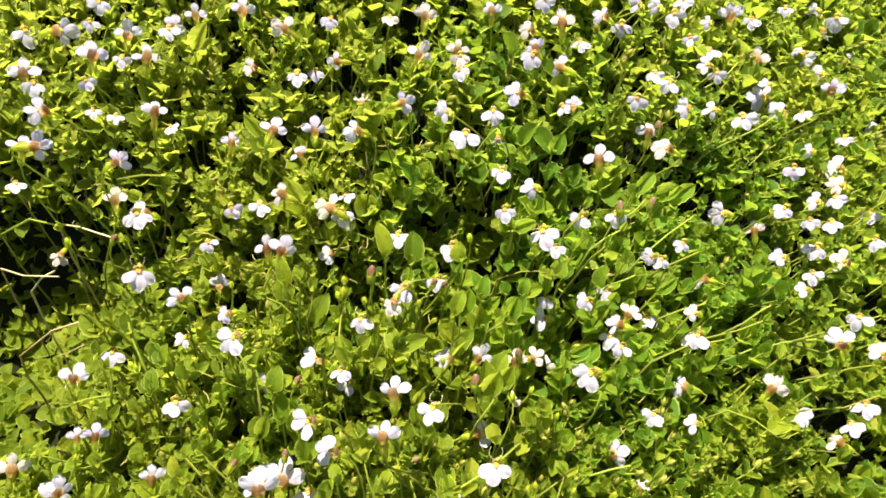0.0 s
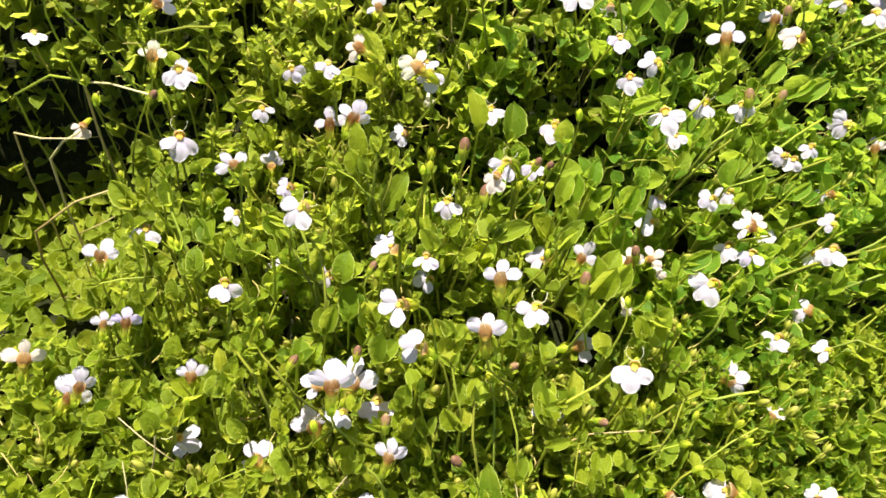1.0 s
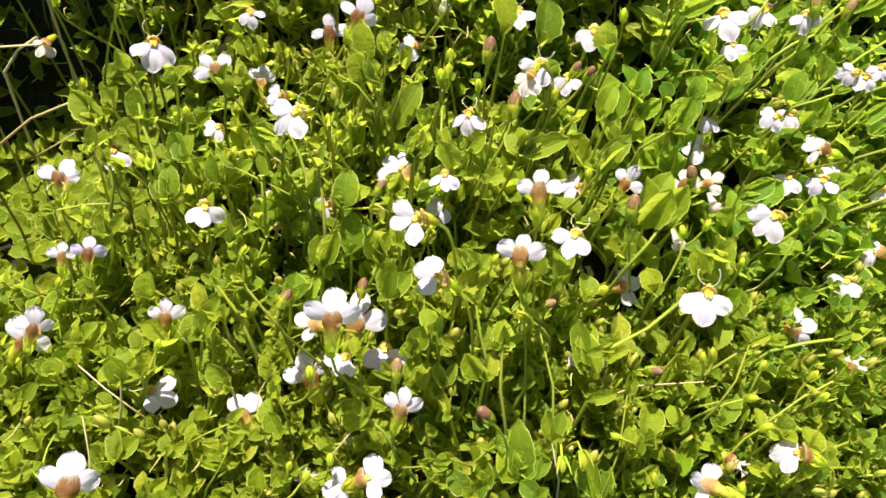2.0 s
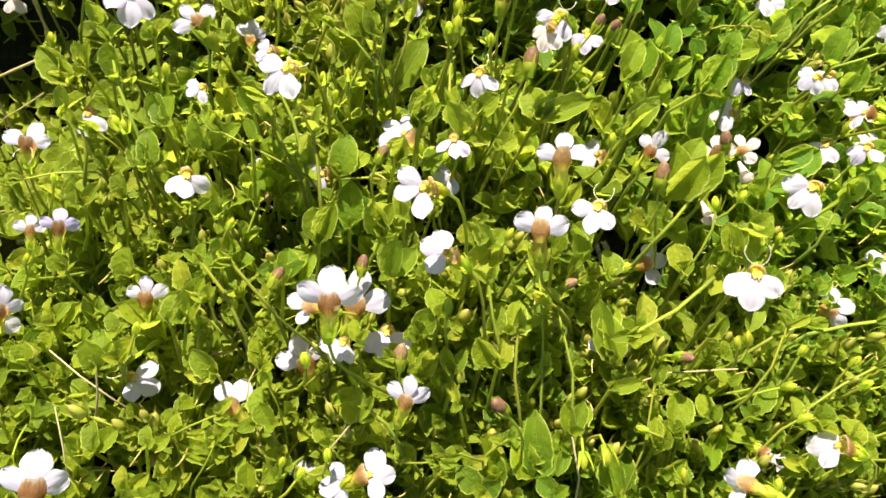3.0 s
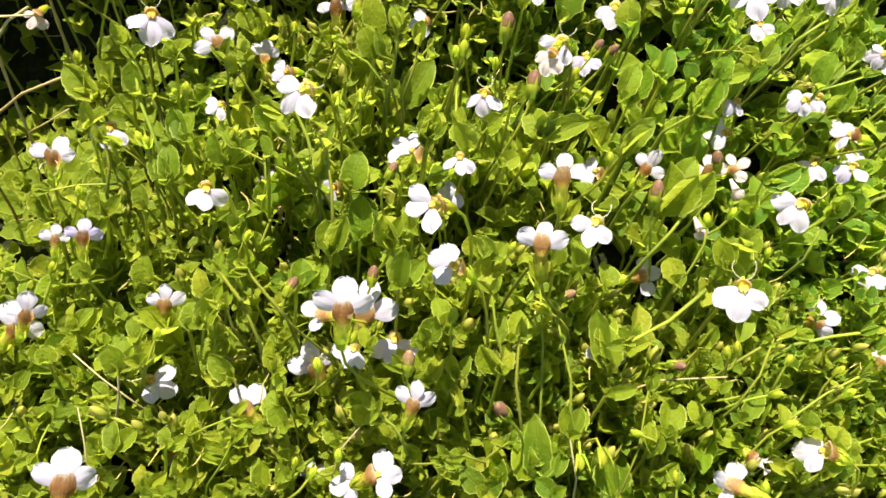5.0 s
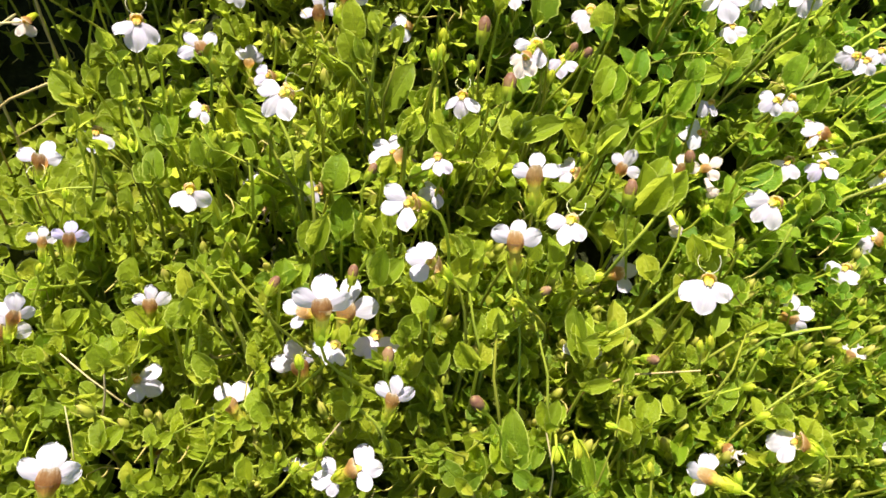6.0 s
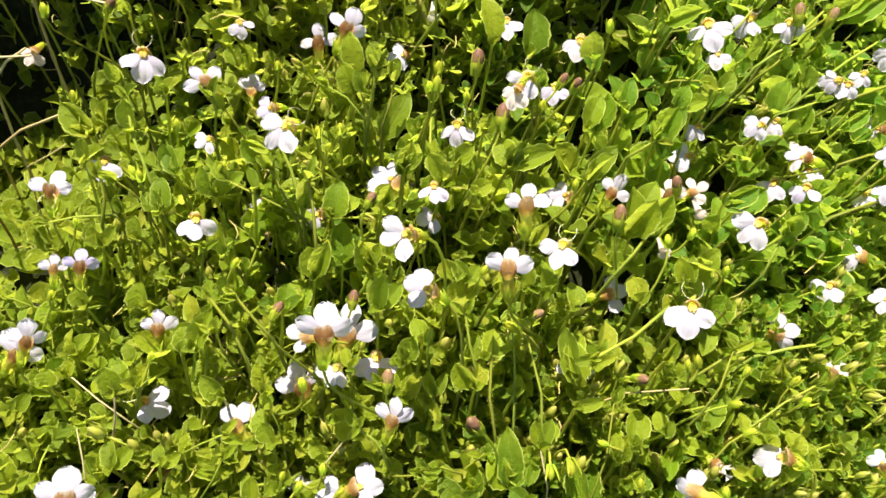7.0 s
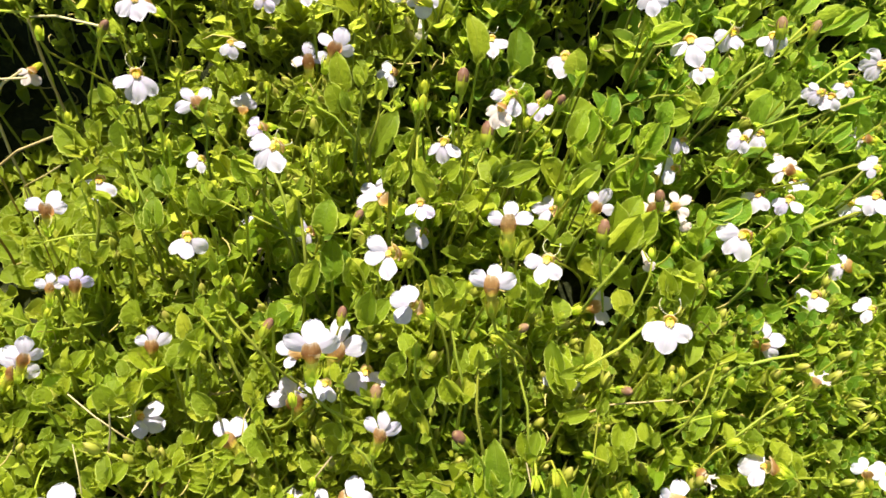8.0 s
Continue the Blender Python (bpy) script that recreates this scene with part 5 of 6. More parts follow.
sprig((-0.0577, 0.0817, 0.0133), [(-0.0584, 0.0882, 0.0209, 7.3)])
sprig((-0.0398, 0.0550, 0.0185), [(-0.0382, 0.0587, 0.0228, 5.7)])
sprig((-0.0359, 0.0600, 0.0156), [(-0.0381, 0.0657, 0.0180, 5.0)])
sprig((-0.0304, 0.0678, 0.0211), [(-0.0233, 0.0742, 0.0244, 7.1)])
sprig((-0.0290, 0.0735, 0.0247), [(-0.0312, 0.0776, 0.0274, 5.4), (-0.0263, 0.0769, 0.0269, 2.7)])
sprig((-0.0121, 0.0720, 0.0234), [(-0.0128, 0.0773, 0.0279, 5.0)])
sprig((-0.0067, 0.0726, 0.0183), [(-0.0050, 0.0792, 0.0240, 6.1)])
sprig((0.0004, 0.0691, 0.0212), [(0.0007, 0.0747, 0.0240, 5.5)])
sprig((-0.0208, 0.0569, 0.0159), [(-0.0187, 0.0631, 0.0193, 5.5), (-0.0159, 0.0621, 0.0171, 4.5)])
sprig((-0.0248, 0.0570, 0.0150), [(-0.0229, 0.0602, 0.0198, 4.7)])
sprig((0.0184, 0.0736, 0.0166), [(0.0169, 0.0798, 0.0184, 5.7)])
sprig((0.0308, 0.0783, 0.0173), [(0.0281, 0.0837, 0.0223, 5.0), (0.0309, 0.0839, 0.0237, 3.9)])
sprig((0.0606, 0.0965, 0.0146), [(0.0615, 0.0991, 0.0230, 5.6)])
sprig((0.0564, 0.0931, -0.0002), [(0.0579, 0.0952, 0.0044, 6.5)])
sprig((0.0252, 0.0608, 0.0126), [(0.0258, 0.0641, 0.0172, 3.8)])
sprig((0.0435, 0.0754, 0.0098), [(0.0457, 0.0766, 0.0120, 2.2)])
sprig((0.0718, 0.1008, 0.0114), [(0.0681, 0.1037, 0.0148, 5.0)])
sprig((0.0610, 0.0800, 0.0050), [(0.0633, 0.0798, 0.0098, 5.6)])
sprig((-0.1284, 0.0488, 0.0023), [(-0.1284, 0.0521, 0.0050, 5.7)])
sprig((-0.1239, 0.0514, 0.0030), [(-0.1227, 0.0550, 0.0053, 4.4)])
sprig((-0.1049, 0.0482, 0.0084), [(-0.1018, 0.0528, 0.0113, 5.0)])
sprig((-0.1301, 0.0411, -0.0140), [(-0.1329, 0.0431, -0.0115, 6.9)])
sprig((-0.1039, 0.0396, -0.0068), [(-0.1061, 0.0416, -0.0047, 6.6)])
sprig((-0.0966, 0.0312, 0.0032), [(-0.0975, 0.0347, 0.0054, 3.6), (-0.0922, 0.0333, 0.0040, 3.4)])
sprig((-0.1008, 0.0221, -0.0031), [(-0.1013, 0.0258, -0.0014, 5.4)])
sprig((-0.0808, 0.0226, 0.0010), [(-0.0838, 0.0241, 0.0040, 5.3)])
sprig((-0.0711, 0.0378, 0.0091), [(-0.0736, 0.0435, 0.0112, 5.3)])
sprig((-0.0745, 0.0494, 0.0101), [(-0.0757, 0.0538, 0.0130, 2.7), (-0.0723, 0.0511, 0.0119, 3.1)])
sprig((-0.0542, 0.0409, -0.0007), [(-0.0583, 0.0463, 0.0040, 6.4)])
sprig((-0.0583, 0.0341, 0.0013), [(-0.0611, 0.0389, 0.0032, 4.5)])
sprig((-0.0743, 0.0236, 0.0048), [(-0.0762, 0.0293, 0.0067, 3.1)])
sprig((-0.0406, 0.0481, 0.0127), [(-0.0391, 0.0555, 0.0139, 4.2), (-0.0360, 0.0532, 0.0140, 3.7)])
sprig((-0.0339, 0.0463, 0.0119), [(-0.0359, 0.0486, 0.0128, 4.2)])
sprig((-0.0412, 0.0296, 0.0056), [(-0.0419, 0.0343, 0.0078, 4.8)])
sprig((-0.0129, 0.0499, 0.0117), [(-0.0125, 0.0562, 0.0169, 2.7)])
sprig((-0.0307, 0.0417, 0.0120), [(-0.0340, 0.0473, 0.0138, 3.1)])
sprig((0.0118, 0.0358, 0.0063), [(0.0126, 0.0423, 0.0082, 3.7)])
sprig((-0.0102, 0.0250, 0.0101), [(-0.0139, 0.0279, 0.0106, 4.7)])
sprig((0.0455, 0.0452, 0.0041), [(0.0460, 0.0496, 0.0054, 3.8)])
sprig((0.0509, 0.0446, 0.0023), [(0.0523, 0.0480, 0.0058, 5.7)])
sprig((0.0198, 0.0320, -0.0057), [(0.0216, 0.0361, -0.0045, 7.0)])
sprig((0.0138, 0.0370, 0.0061), [(0.0128, 0.0420, 0.0065, 4.2)])
sprig((0.0291, 0.0506, 0.0091), [(0.0271, 0.0544, 0.0094, 4.8)])
sprig((0.0606, 0.0427, -0.0010), [(0.0597, 0.0467, -0.0004, 5.8)])
sprig((0.0667, 0.0408, -0.0066), [(0.0658, 0.0444, -0.0032, 5.4)])
sprig((0.0548, 0.0343, -0.0006), [(0.0603, 0.0393, 0.0029, 3.8)])
sprig((0.0488, 0.0352, -0.0009), [(0.0433, 0.0372, -0.0012, 3.8), (0.0448, 0.0343, -0.0023, 3.2)])
sprig((0.0446, 0.0304, -0.0127), [(0.0463, 0.0346, -0.0112, 5.4)])
sprig((-0.0079, 0.0339, 0.0115), [(-0.0107, 0.0277, 0.0136, 3.1)])
sprig((0.0030, 0.0530, 0.0110), [(0.0010, 0.0630, 0.0200, 5.6), (-0.0030, 0.0610, 0.0170, 4.4)])
sprig((0.0080, 0.0290, -0.0100), [(0.0070, 0.0370, -0.0040, 8.2)])
sprig((-0.0140, 0.0290, 0.0060), [(-0.0150, 0.0380, 0.0160, 7.0), (-0.0180, 0.0340, 0.0120, 6.6), (-0.0090, 0.0340, 0.0120, 4.2)])
sprig((-0.0070, 0.0370, 0.0120), [(-0.0100, 0.0490, 0.0180, 3.4), (-0.0030, 0.0480, 0.0180, 3.6)])
sprig((-0.1330, 0.1150, 0.0160), [(-0.1320, 0.1200, 0.0240, 7.0), (-0.1260, 0.1170, 0.0200, 5.5), (-0.1370, 0.1190, 0.0190, 5.5)])
sprig((-0.1100, 0.0470, 0.0020), [(-0.1110, 0.0530, 0.0080, 7.0), (-0.1070, 0.0530, 0.0060, 5.5), (-0.1140, 0.0490, 0.0040, 4.6)])
sprig((0.0140, 0.0890, 0.0220), [(0.0200, 0.0950, 0.0340, 8.2), (0.0150, 0.0980, 0.0310, 6.5)])
# long stems and straws lying over the mat
long_stem((0.0049, 0.0569, 0.0202), (0.0270, 0.0742, 0.0133), 1.34, "g")
long_stem((-0.0118, 0.0618, 0.0234), (-0.0059, 0.0382, 0.0076), 0.92, "g")
long_stem((-0.0156, 0.0682, 0.0258), (-0.0129, 0.0414, 0.0092), 0.84, "g")
long_stem((-0.0196, 0.0568, 0.0224), (-0.0170, 0.0381, 0.0090), 1.07, "g")
long_stem((-0.0263, 0.0651, 0.0256), (-0.0216, 0.0514, 0.0132), 0.99, "g")
long_stem((0.0289, 0.0523, 0.0148), (0.0026, 0.0472, 0.0099), 0.60, "d")
long_stem((0.0472, 0.0646, 0.0131), (0.0328, 0.0572, 0.0073), 1.07, "g")
long_stem((0.0098, 0.0479, 0.0173), (0.0060, 0.0270, 0.0029), 0.75, "g")
long_stem((0.0421, 0.0638, 0.0143), (0.0349, 0.0488, 0.0047), 0.88, "g")
long_stem((0.0674, 0.0681, 0.0079), (0.0514, 0.0649, 0.0050), 1.29, "g")
long_stem((-0.0077, 0.0357, 0.0158), (-0.0051, 0.0228, 0.0029), 0.64, "s")
long_stem((-0.0340, 0.0300, 0.0149), (-0.0250, 0.0314, 0.0071), 0.72, "g")
long_stem((0.0662, 0.0578, 0.0058), (0.0469, 0.0457, 0.0008), 0.82, "g")
long_stem((-0.0365, 0.1049, 0.0353), (-0.0356, 0.1192, 0.0313), 0.96, "g")
long_stem((-0.0107, 0.1193, 0.0372), (-0.0100, 0.1149, 0.0288), 1.17, "g")
long_stem((0.0201, 0.0893, 0.0260), (0.0118, 0.0799, 0.0176), 1.42, "g")
long_stem((0.0057, 0.1308, 0.0374), (0.0020, 0.1282, 0.0299), 1.20, "g")
long_stem((0.0370, 0.1339, 0.0320), (0.0205, 0.1324, 0.0283), 0.77, "g")
long_stem((0.0342, 0.1393, 0.0338), (0.0309, 0.1327, 0.0262), 0.77, "g")
long_stem((0.0647, 0.1494, 0.0265), (0.0588, 0.1461, 0.0213), 1.02, "g")
long_stem((0.0610, 0.0976, 0.0169), (0.0559, 0.0871, 0.0089), 1.04, "g")
long_stem((0.0762, 0.1389, 0.0207), (0.0650, 0.1359, 0.0173), 0.93, "g")
long_stem((0.0229, 0.1140, 0.0310), (0.0161, 0.1120, 0.0246), 1.10, "g")
long_stem((0.0068, 0.0924, 0.0291), (0.0055, 0.0912, 0.0214), 1.05, "g")
long_stem((-0.1209, 0.0991, 0.0221), (-0.1220, 0.0901, 0.0117), 1.46, "g")
long_stem((-0.1346, 0.0884, 0.0148), (-0.1189, 0.0927, 0.0131), 0.83, "g")
long_stem((-0.1173, 0.1206, 0.0287), (-0.1092, 0.0999, 0.0176), 1.21, "g")
long_stem((-0.0933, 0.1179, 0.0338), (-0.0935, 0.1134, 0.0247), 0.90, "g")
long_stem((-0.0660, 0.0961, 0.0319), (-0.0632, 0.0794, 0.0199), 1.47, "g")
long_stem((-0.0742, 0.1045, 0.0334), (-0.0683, 0.0928, 0.0233), 1.23, "g")
long_stem((-0.0762, 0.0987, 0.0314), (-0.0688, 0.0886, 0.0219), 1.05, "g")
long_stem((-0.0871, 0.0958, 0.0288), (-0.0672, 0.0894, 0.0223), 0.79, "g")
long_stem((-0.0516, 0.1254, 0.0401), (-0.0526, 0.1185, 0.0305), 1.25, "g")
long_stem((-0.0463, 0.1220, 0.0394), (-0.0492, 0.1137, 0.0299), 0.98, "g")
long_stem((-0.0640, 0.1198, 0.0379), (-0.0538, 0.1155, 0.0299), 0.80, "g")
long_stem((-0.0901, 0.0792, 0.0238), (-0.0926, 0.0747, 0.0144), 0.86, "g")
long_stem((-0.1329, 0.1089, 0.0209), (-0.1488, 0.1093, 0.0085), 0.56, "d")
long_stem((-0.1174, 0.0981, 0.0225), (-0.1113, 0.0955, 0.0162), 0.73, "g")
long_stem((-0.0447, 0.0779, 0.0284), (-0.0438, 0.0718, 0.0190), 1.10, "g")
long_stem((-0.0549, 0.1189, 0.0384), (-0.0518, 0.1136, 0.0298), 0.71, "g")
long_stem((-0.0877, 0.0675, 0.0212), (-0.0782, 0.0549, 0.0105), 1.36, "g")
long_stem((-0.0811, 0.0675, 0.0222), (-0.0719, 0.0596, 0.0131), 1.18, "g")
long_stem((-0.0851, 0.0599, 0.0191), (-0.0825, 0.0550, 0.0097), 1.09, "g")
long_stem((-0.1208, 0.0501, 0.0073), (-0.1076, 0.0418, -0.0000), 0.61, "s")
long_stem((-0.1085, 0.0451, 0.0092), (-0.1112, 0.0378, -0.0021), 0.76, "s")
long_stem((-0.1178, 0.0386, 0.0040), (-0.1165, 0.0262, -0.0073), 0.60, "s")
long_stem((-0.0800, 0.0369, 0.0132), (-0.0930, 0.0340, 0.0012), 0.65, "g")
long_stem((-0.0795, 0.0327, 0.0118), (-0.0868, 0.0244, -0.0011), 0.65, "g")
long_stem((-0.0500, 0.0391, 0.0176), (-0.0421, 0.0331, 0.0076), 1.12, "g")
long_stem((-0.0527, 0.0356, 0.0158), (-0.0584, 0.0282, 0.0047), 0.64, "s")
long_stem((-0.0526, 0.0521, 0.0209), (-0.0516, 0.0439, 0.0105), 0.74, "g")
long_stem((-0.0445, 0.0478, 0.0206), (-0.0428, 0.0450, 0.0112), 0.73, "g")
long_stem((-0.0340, 0.0297, 0.0148), (-0.0427, 0.0303, 0.0061), 0.72, "g")
long_stem((-0.1271, 0.0281, -0.0025), (-0.1291, 0.0366, -0.0081), 0.69, "g")
long_stem((-0.0703, 0.0428, 0.0165), (-0.0676, 0.0367, 0.0065), 0.57, "g")
long_stem((-0.1282, 0.1486, 0.0327), (-0.1590, 0.1637, 0.0197), 1.36, "s")
long_stem((-0.1537, 0.1577, 0.0272), (-0.1896, 0.1661, 0.0078), 1.40, "g")
long_stem((-0.1089, 0.1727, 0.0402), (-0.1347, 0.1801, 0.0284), 1.22, "g")
long_stem((-0.1516, 0.1392, 0.0232), (-0.1666, 0.1372, 0.0098), 1.37, "s")
long_stem((-0.1365, 0.1174, 0.0223), (-0.1670, 0.1123, 0.0025), 1.18, "d")
long_stem((-0.1493, 0.1365, 0.0233), (-0.1856, 0.1505, 0.0056), 1.06, "s")
long_stem((0.1138, 0.1201, 0.0007), (0.0809, 0.1084, 0.0060), 1.41, "g")
long_stem((0.1355, 0.1326, -0.0073), (0.1066, 0.1217, -0.0017), 1.48, "g")
long_stem((0.1657, 0.1320, -0.0245), (0.1293, 0.1217, -0.0126), 1.72, "g")
long_stem((0.1930, 0.1389, -0.0411), (0.1473, 0.1288, -0.0206), 1.63, "g")
long_stem((0.2196, 0.1596, -0.0564), (0.1617, 0.1339, -0.0275), 1.75, "g")
long_stem((0.1464, 0.1438, -0.0112), (0.1274, 0.1323, -0.0092), 1.52, "g")
long_stem((0.2042, 0.1306, -0.0505), (0.1669, 0.1185, -0.0339), 1.65, "g")
long_stem((0.2032, 0.1166, -0.0528), (0.1537, 0.1014, -0.0297), 1.62, "g")
long_stem((0.1091, 0.1358, 0.0066), (0.0967, 0.1259, 0.0035), 1.43, "g")
long_stem((0.1334, 0.0855, -0.0164), (0.1131, 0.0946, -0.0105), 1.39, "g")
long_stem((0.3151, 0.3601, -0.1080), (0.2243, 0.2859, -0.0469), 2.46, "g")
long_stem((0.2002, 0.2378, -0.0306), (0.1639, 0.2081, -0.0170), 1.82, "g")
long_stem((0.2332, 0.2409, -0.0544), (0.1842, 0.2079, -0.0295), 1.93, "g")
long_stem((0.1708, 0.2503, -0.0095), (0.1397, 0.2259, -0.0009), 1.77, "g")
long_stem((0.2370, 0.2241, -0.0599), (0.1802, 0.1940, -0.0292), 1.91, "g")
long_stem((0.1513, 0.2734, 0.0050), (0.1292, 0.2524, 0.0081), 1.57, "g")
long_stem((0.2079, 0.2975, -0.0288), (0.1734, 0.2665, -0.0144), 1.75, "g")
long_stem((0.3113, 0.3876, -0.0908), (0.2557, 0.3373, -0.0669), 2.18, "g")
long_stem((0.0720, 0.1571, 0.0256), (0.0585, 0.1494, 0.0218), 1.43, "g")
long_stem((0.0855, 0.1754, 0.0214), (0.0703, 0.1646, 0.0182), 1.48, "g")
long_stem((0.1070, 0.1555, 0.0110), (0.0893, 0.1472, 0.0108), 1.38, "g")
long_stem((0.1076, 0.1730, 0.0117), (0.0818, 0.1522, 0.0118), 1.40, "g")
long_stem((0.0565, 0.1636, 0.0320), (0.0488, 0.1557, 0.0257), 1.18, "g")
long_stem((0.1078, 0.1337, 0.0064), (0.0862, 0.1262, 0.0075), 1.22, "g")
long_stem((0.0439, 0.1519, 0.0338), (0.0312, 0.1535, 0.0299), 0.91, "g")
# buds and seed heads
bud((-0.0232, 0.0375, 0.0275), (-0.5300, 0.2400, 0.8133), 3.80, "p")
bud((0.0156, 0.0532, 0.0182), (0.4500, -0.3500, 0.8216), 3.20, "p")
bud((-0.0000, 0.1238, 0.0376), (0.3307, 0.3052, 0.8930), 3.07, "p")
bud((-0.0038, 0.1241, 0.0385), (0.4055, 0.4798, 0.7781), 3.06, "p")
bud((0.0271, 0.1006, 0.0282), (-0.1573, 0.5786, 0.8003), 3.59, "p")
bud((-0.0708, 0.0630, 0.0231), (0.4442, 0.8497, 0.2840), 3.13, "p")
bud((-0.0526, 0.0655, 0.0258), (0.1287, 0.8398, 0.5275), 3.12, "p")
bud((-0.0645, 0.1068, 0.0353), (0.0356, 0.4802, 0.8764), 3.13, "b")
bud((-0.0589, 0.1073, 0.0365), (0.0135, 0.5381, 0.8428), 2.94, "b")
bud((-0.1094, 0.0975, 0.0254), (-0.1073, 0.5875, 0.8021), 3.20, "b")
bud((-0.0615, 0.1027, 0.0349), (0.3140, 0.4980, 0.8084), 2.59, "g")
bud((-0.0506, 0.0893, 0.0320), (0.4494, 0.7348, 0.5081), 2.88, "p")
bud((0.0001, 0.0975, 0.0320), (-0.0004, 0.7448, 0.6673), 3.13, "g")
bud((-0.0223, 0.0744, 0.0283), (0.4293, 0.7094, 0.5590), 3.00, "g")
bud((0.0243, 0.0867, 0.0253), (-0.1671, 0.8373, 0.5205), 3.51, "b")
bud((0.0310, 0.0896, 0.0244), (0.3516, 0.6017, 0.7172), 3.20, "g")
bud((0.0401, 0.0817, 0.0206), (0.0895, 0.5989, 0.7958), 2.67, "g")
bud((-0.0279, 0.1175, 0.0388), (-0.0718, 0.5977, 0.7985), 3.17, "g")
bud((-0.0374, 0.1193, 0.0396), (-0.0596, 0.4032, 0.9132), 3.52, "g")
bud((-0.0034, 0.1115, 0.0355), (0.6803, 0.3503, 0.6438), 2.65, "g")
bud((-0.1001, 0.0534, 0.0150), (0.1842, 0.8726, 0.4524), 3.01, "g")
bud((-0.0628, 0.0472, 0.0195), (-0.1488, 0.7562, 0.6372), 3.71, "g")
bud((-0.0618, 0.0261, 0.0127), (0.4708, 0.8517, 0.2301), 2.83, "b")
bud((-0.0567, 0.0296, 0.0146), (-0.0096, 0.8838, 0.4679), 2.83, "g")
bud((-0.1295, 0.0693, 0.0117), (0.2503, 0.7701, 0.5867), 3.01, "g")
bud((-0.0658, 0.0280, 0.0128), (0.1780, 0.8645, 0.4701), 2.37, "g")
bud((-0.0148, 0.0620, 0.0247), (-0.8866, 0.4573, 0.0700), 4.10, "g")
bud((-0.0102, 0.0646, 0.0252), (0.6911, 0.2634, 0.6730), 2.97, "p")
bud((-0.0007, 0.0329, 0.0149), (0.1036, -0.9942, -0.0305), 3.99, "b")
bud((-0.0054, 0.0315, 0.0150), (0.0448, -0.9896, -0.1366), 3.50, "b")
bud((0.0072, 0.0381, 0.0152), (-0.9312, 0.3308, -0.1532), 2.75, "g")
bud((0.0163, 0.0299, 0.0111), (-0.1609, 0.8858, 0.4352), 3.24, "b")
bud((0.0443, 0.0437, 0.0095), (0.7627, 0.2595, 0.5924), 3.74, "g")
bud((0.0409, 0.0499, 0.0119), (0.6668, 0.0084, 0.7452), 3.42, "g")
bud((0.0313, 0.0584, 0.0168), (-0.1748, 0.8154, 0.5519), 3.40, "g")
bud((0.0589, 0.0574, 0.0086), (0.5332, 0.4858, 0.6926), 3.56, "g")
bud((0.0614, 0.0527, 0.0071), (0.3997, 0.2511, 0.8816), 3.54, "b")
bud((0.0445, 0.0576, 0.0134), (0.3642, 0.7560, 0.5439), 2.94, "g")
bud((0.0377, 0.0296, 0.0072), (-0.0674, 0.8531, 0.5173), 3.31, "g")
bud((0.0286, 0.0572, 0.0171), (-0.1528, 0.8444, 0.5134), 3.05, "g")
bud((-0.1193, 0.0185, -0.0025), (-0.0767, 0.9109, 0.4054), 3.33, "g")
bud((-0.0434, 0.0478, 0.0211), (0.0420, 0.7778, 0.6272), 3.69, "p")
bud((-0.1323, 0.1209, 0.0258), (0.0493, 0.5810, 0.8124), 3.56, "g")
bud((-0.0763, 0.1242, 0.0387), (0.0233, 0.4014, 0.9156), 3.03, "g")
bud((-0.1010, 0.1098, 0.0309), (-0.0391, 0.7230, 0.6898), 3.21, "g")
bud((-0.1114, 0.0986, 0.0251), (-0.2876, 0.5523, 0.7825), 3.57, "b")
bud((-0.1256, 0.0870, 0.0181), (0.1358, 0.6003, 0.7882), 2.69, "g")
bud((-0.0818, 0.0747, 0.0246), (0.4554, 0.8021, 0.3864), 3.04, "g")
bud((-0.0251, 0.1275, 0.0412), (-0.0262, 0.4254, 0.9046), 3.10, "p")
bud((-0.0086, 0.1170, 0.0377), (0.0784, 0.5249, 0.8475), 3.48, "g")
bud((0.0100, 0.1431, 0.0404), (-0.0860, 0.5677, 0.8188), 3.88, "g")
bud((-0.0354, 0.1244, 0.0410), (-0.0054, 0.4816, 0.8764), 4.10, "g")
bud((-0.1472, 0.1488, 0.0280), (0.0404, 0.5842, 0.8106), 4.52, "g")
bud((-0.0880, 0.0978, 0.0304), (0.4798, 0.7333, 0.4818), 4.01, "g")
bud((-0.1264, 0.1460, 0.0336), (0.5208, 0.5403, 0.6610), 3.30, "p")
bud((0.0950, 0.2097, 0.0248), (-0.0684, 0.5761, 0.8145), 5.07, "p")
bud((0.0714, 0.1637, 0.0284), (-0.0253, 0.7543, 0.6561), 5.33, "p")
bud((0.0864, 0.1710, 0.0214), (0.2724, 0.5980, 0.7538), 4.15, "p")
bud((-0.0258, 0.1260, 0.0409), (0.1062, 0.7300, 0.6751), 5.07, "p")
bud((-0.0189, 0.1121, 0.0372), (0.0953, 0.8230, 0.5600), 5.27, "p")
bud((-0.0357, 0.1203, 0.0399), (0.1025, 0.8111, 0.5759), 4.19, "g")
bud((-0.0344, 0.0587, 0.0245), (0.1037, 0.9272, 0.3598), 3.88, "g")
bud((0.0111, 0.0896, 0.0286), (0.0598, 0.7134, 0.6982), 4.90, "p")
bud((0.0822, 0.2417, 0.0348), (0.0817, 0.6570, 0.7495), 5.21, "d")

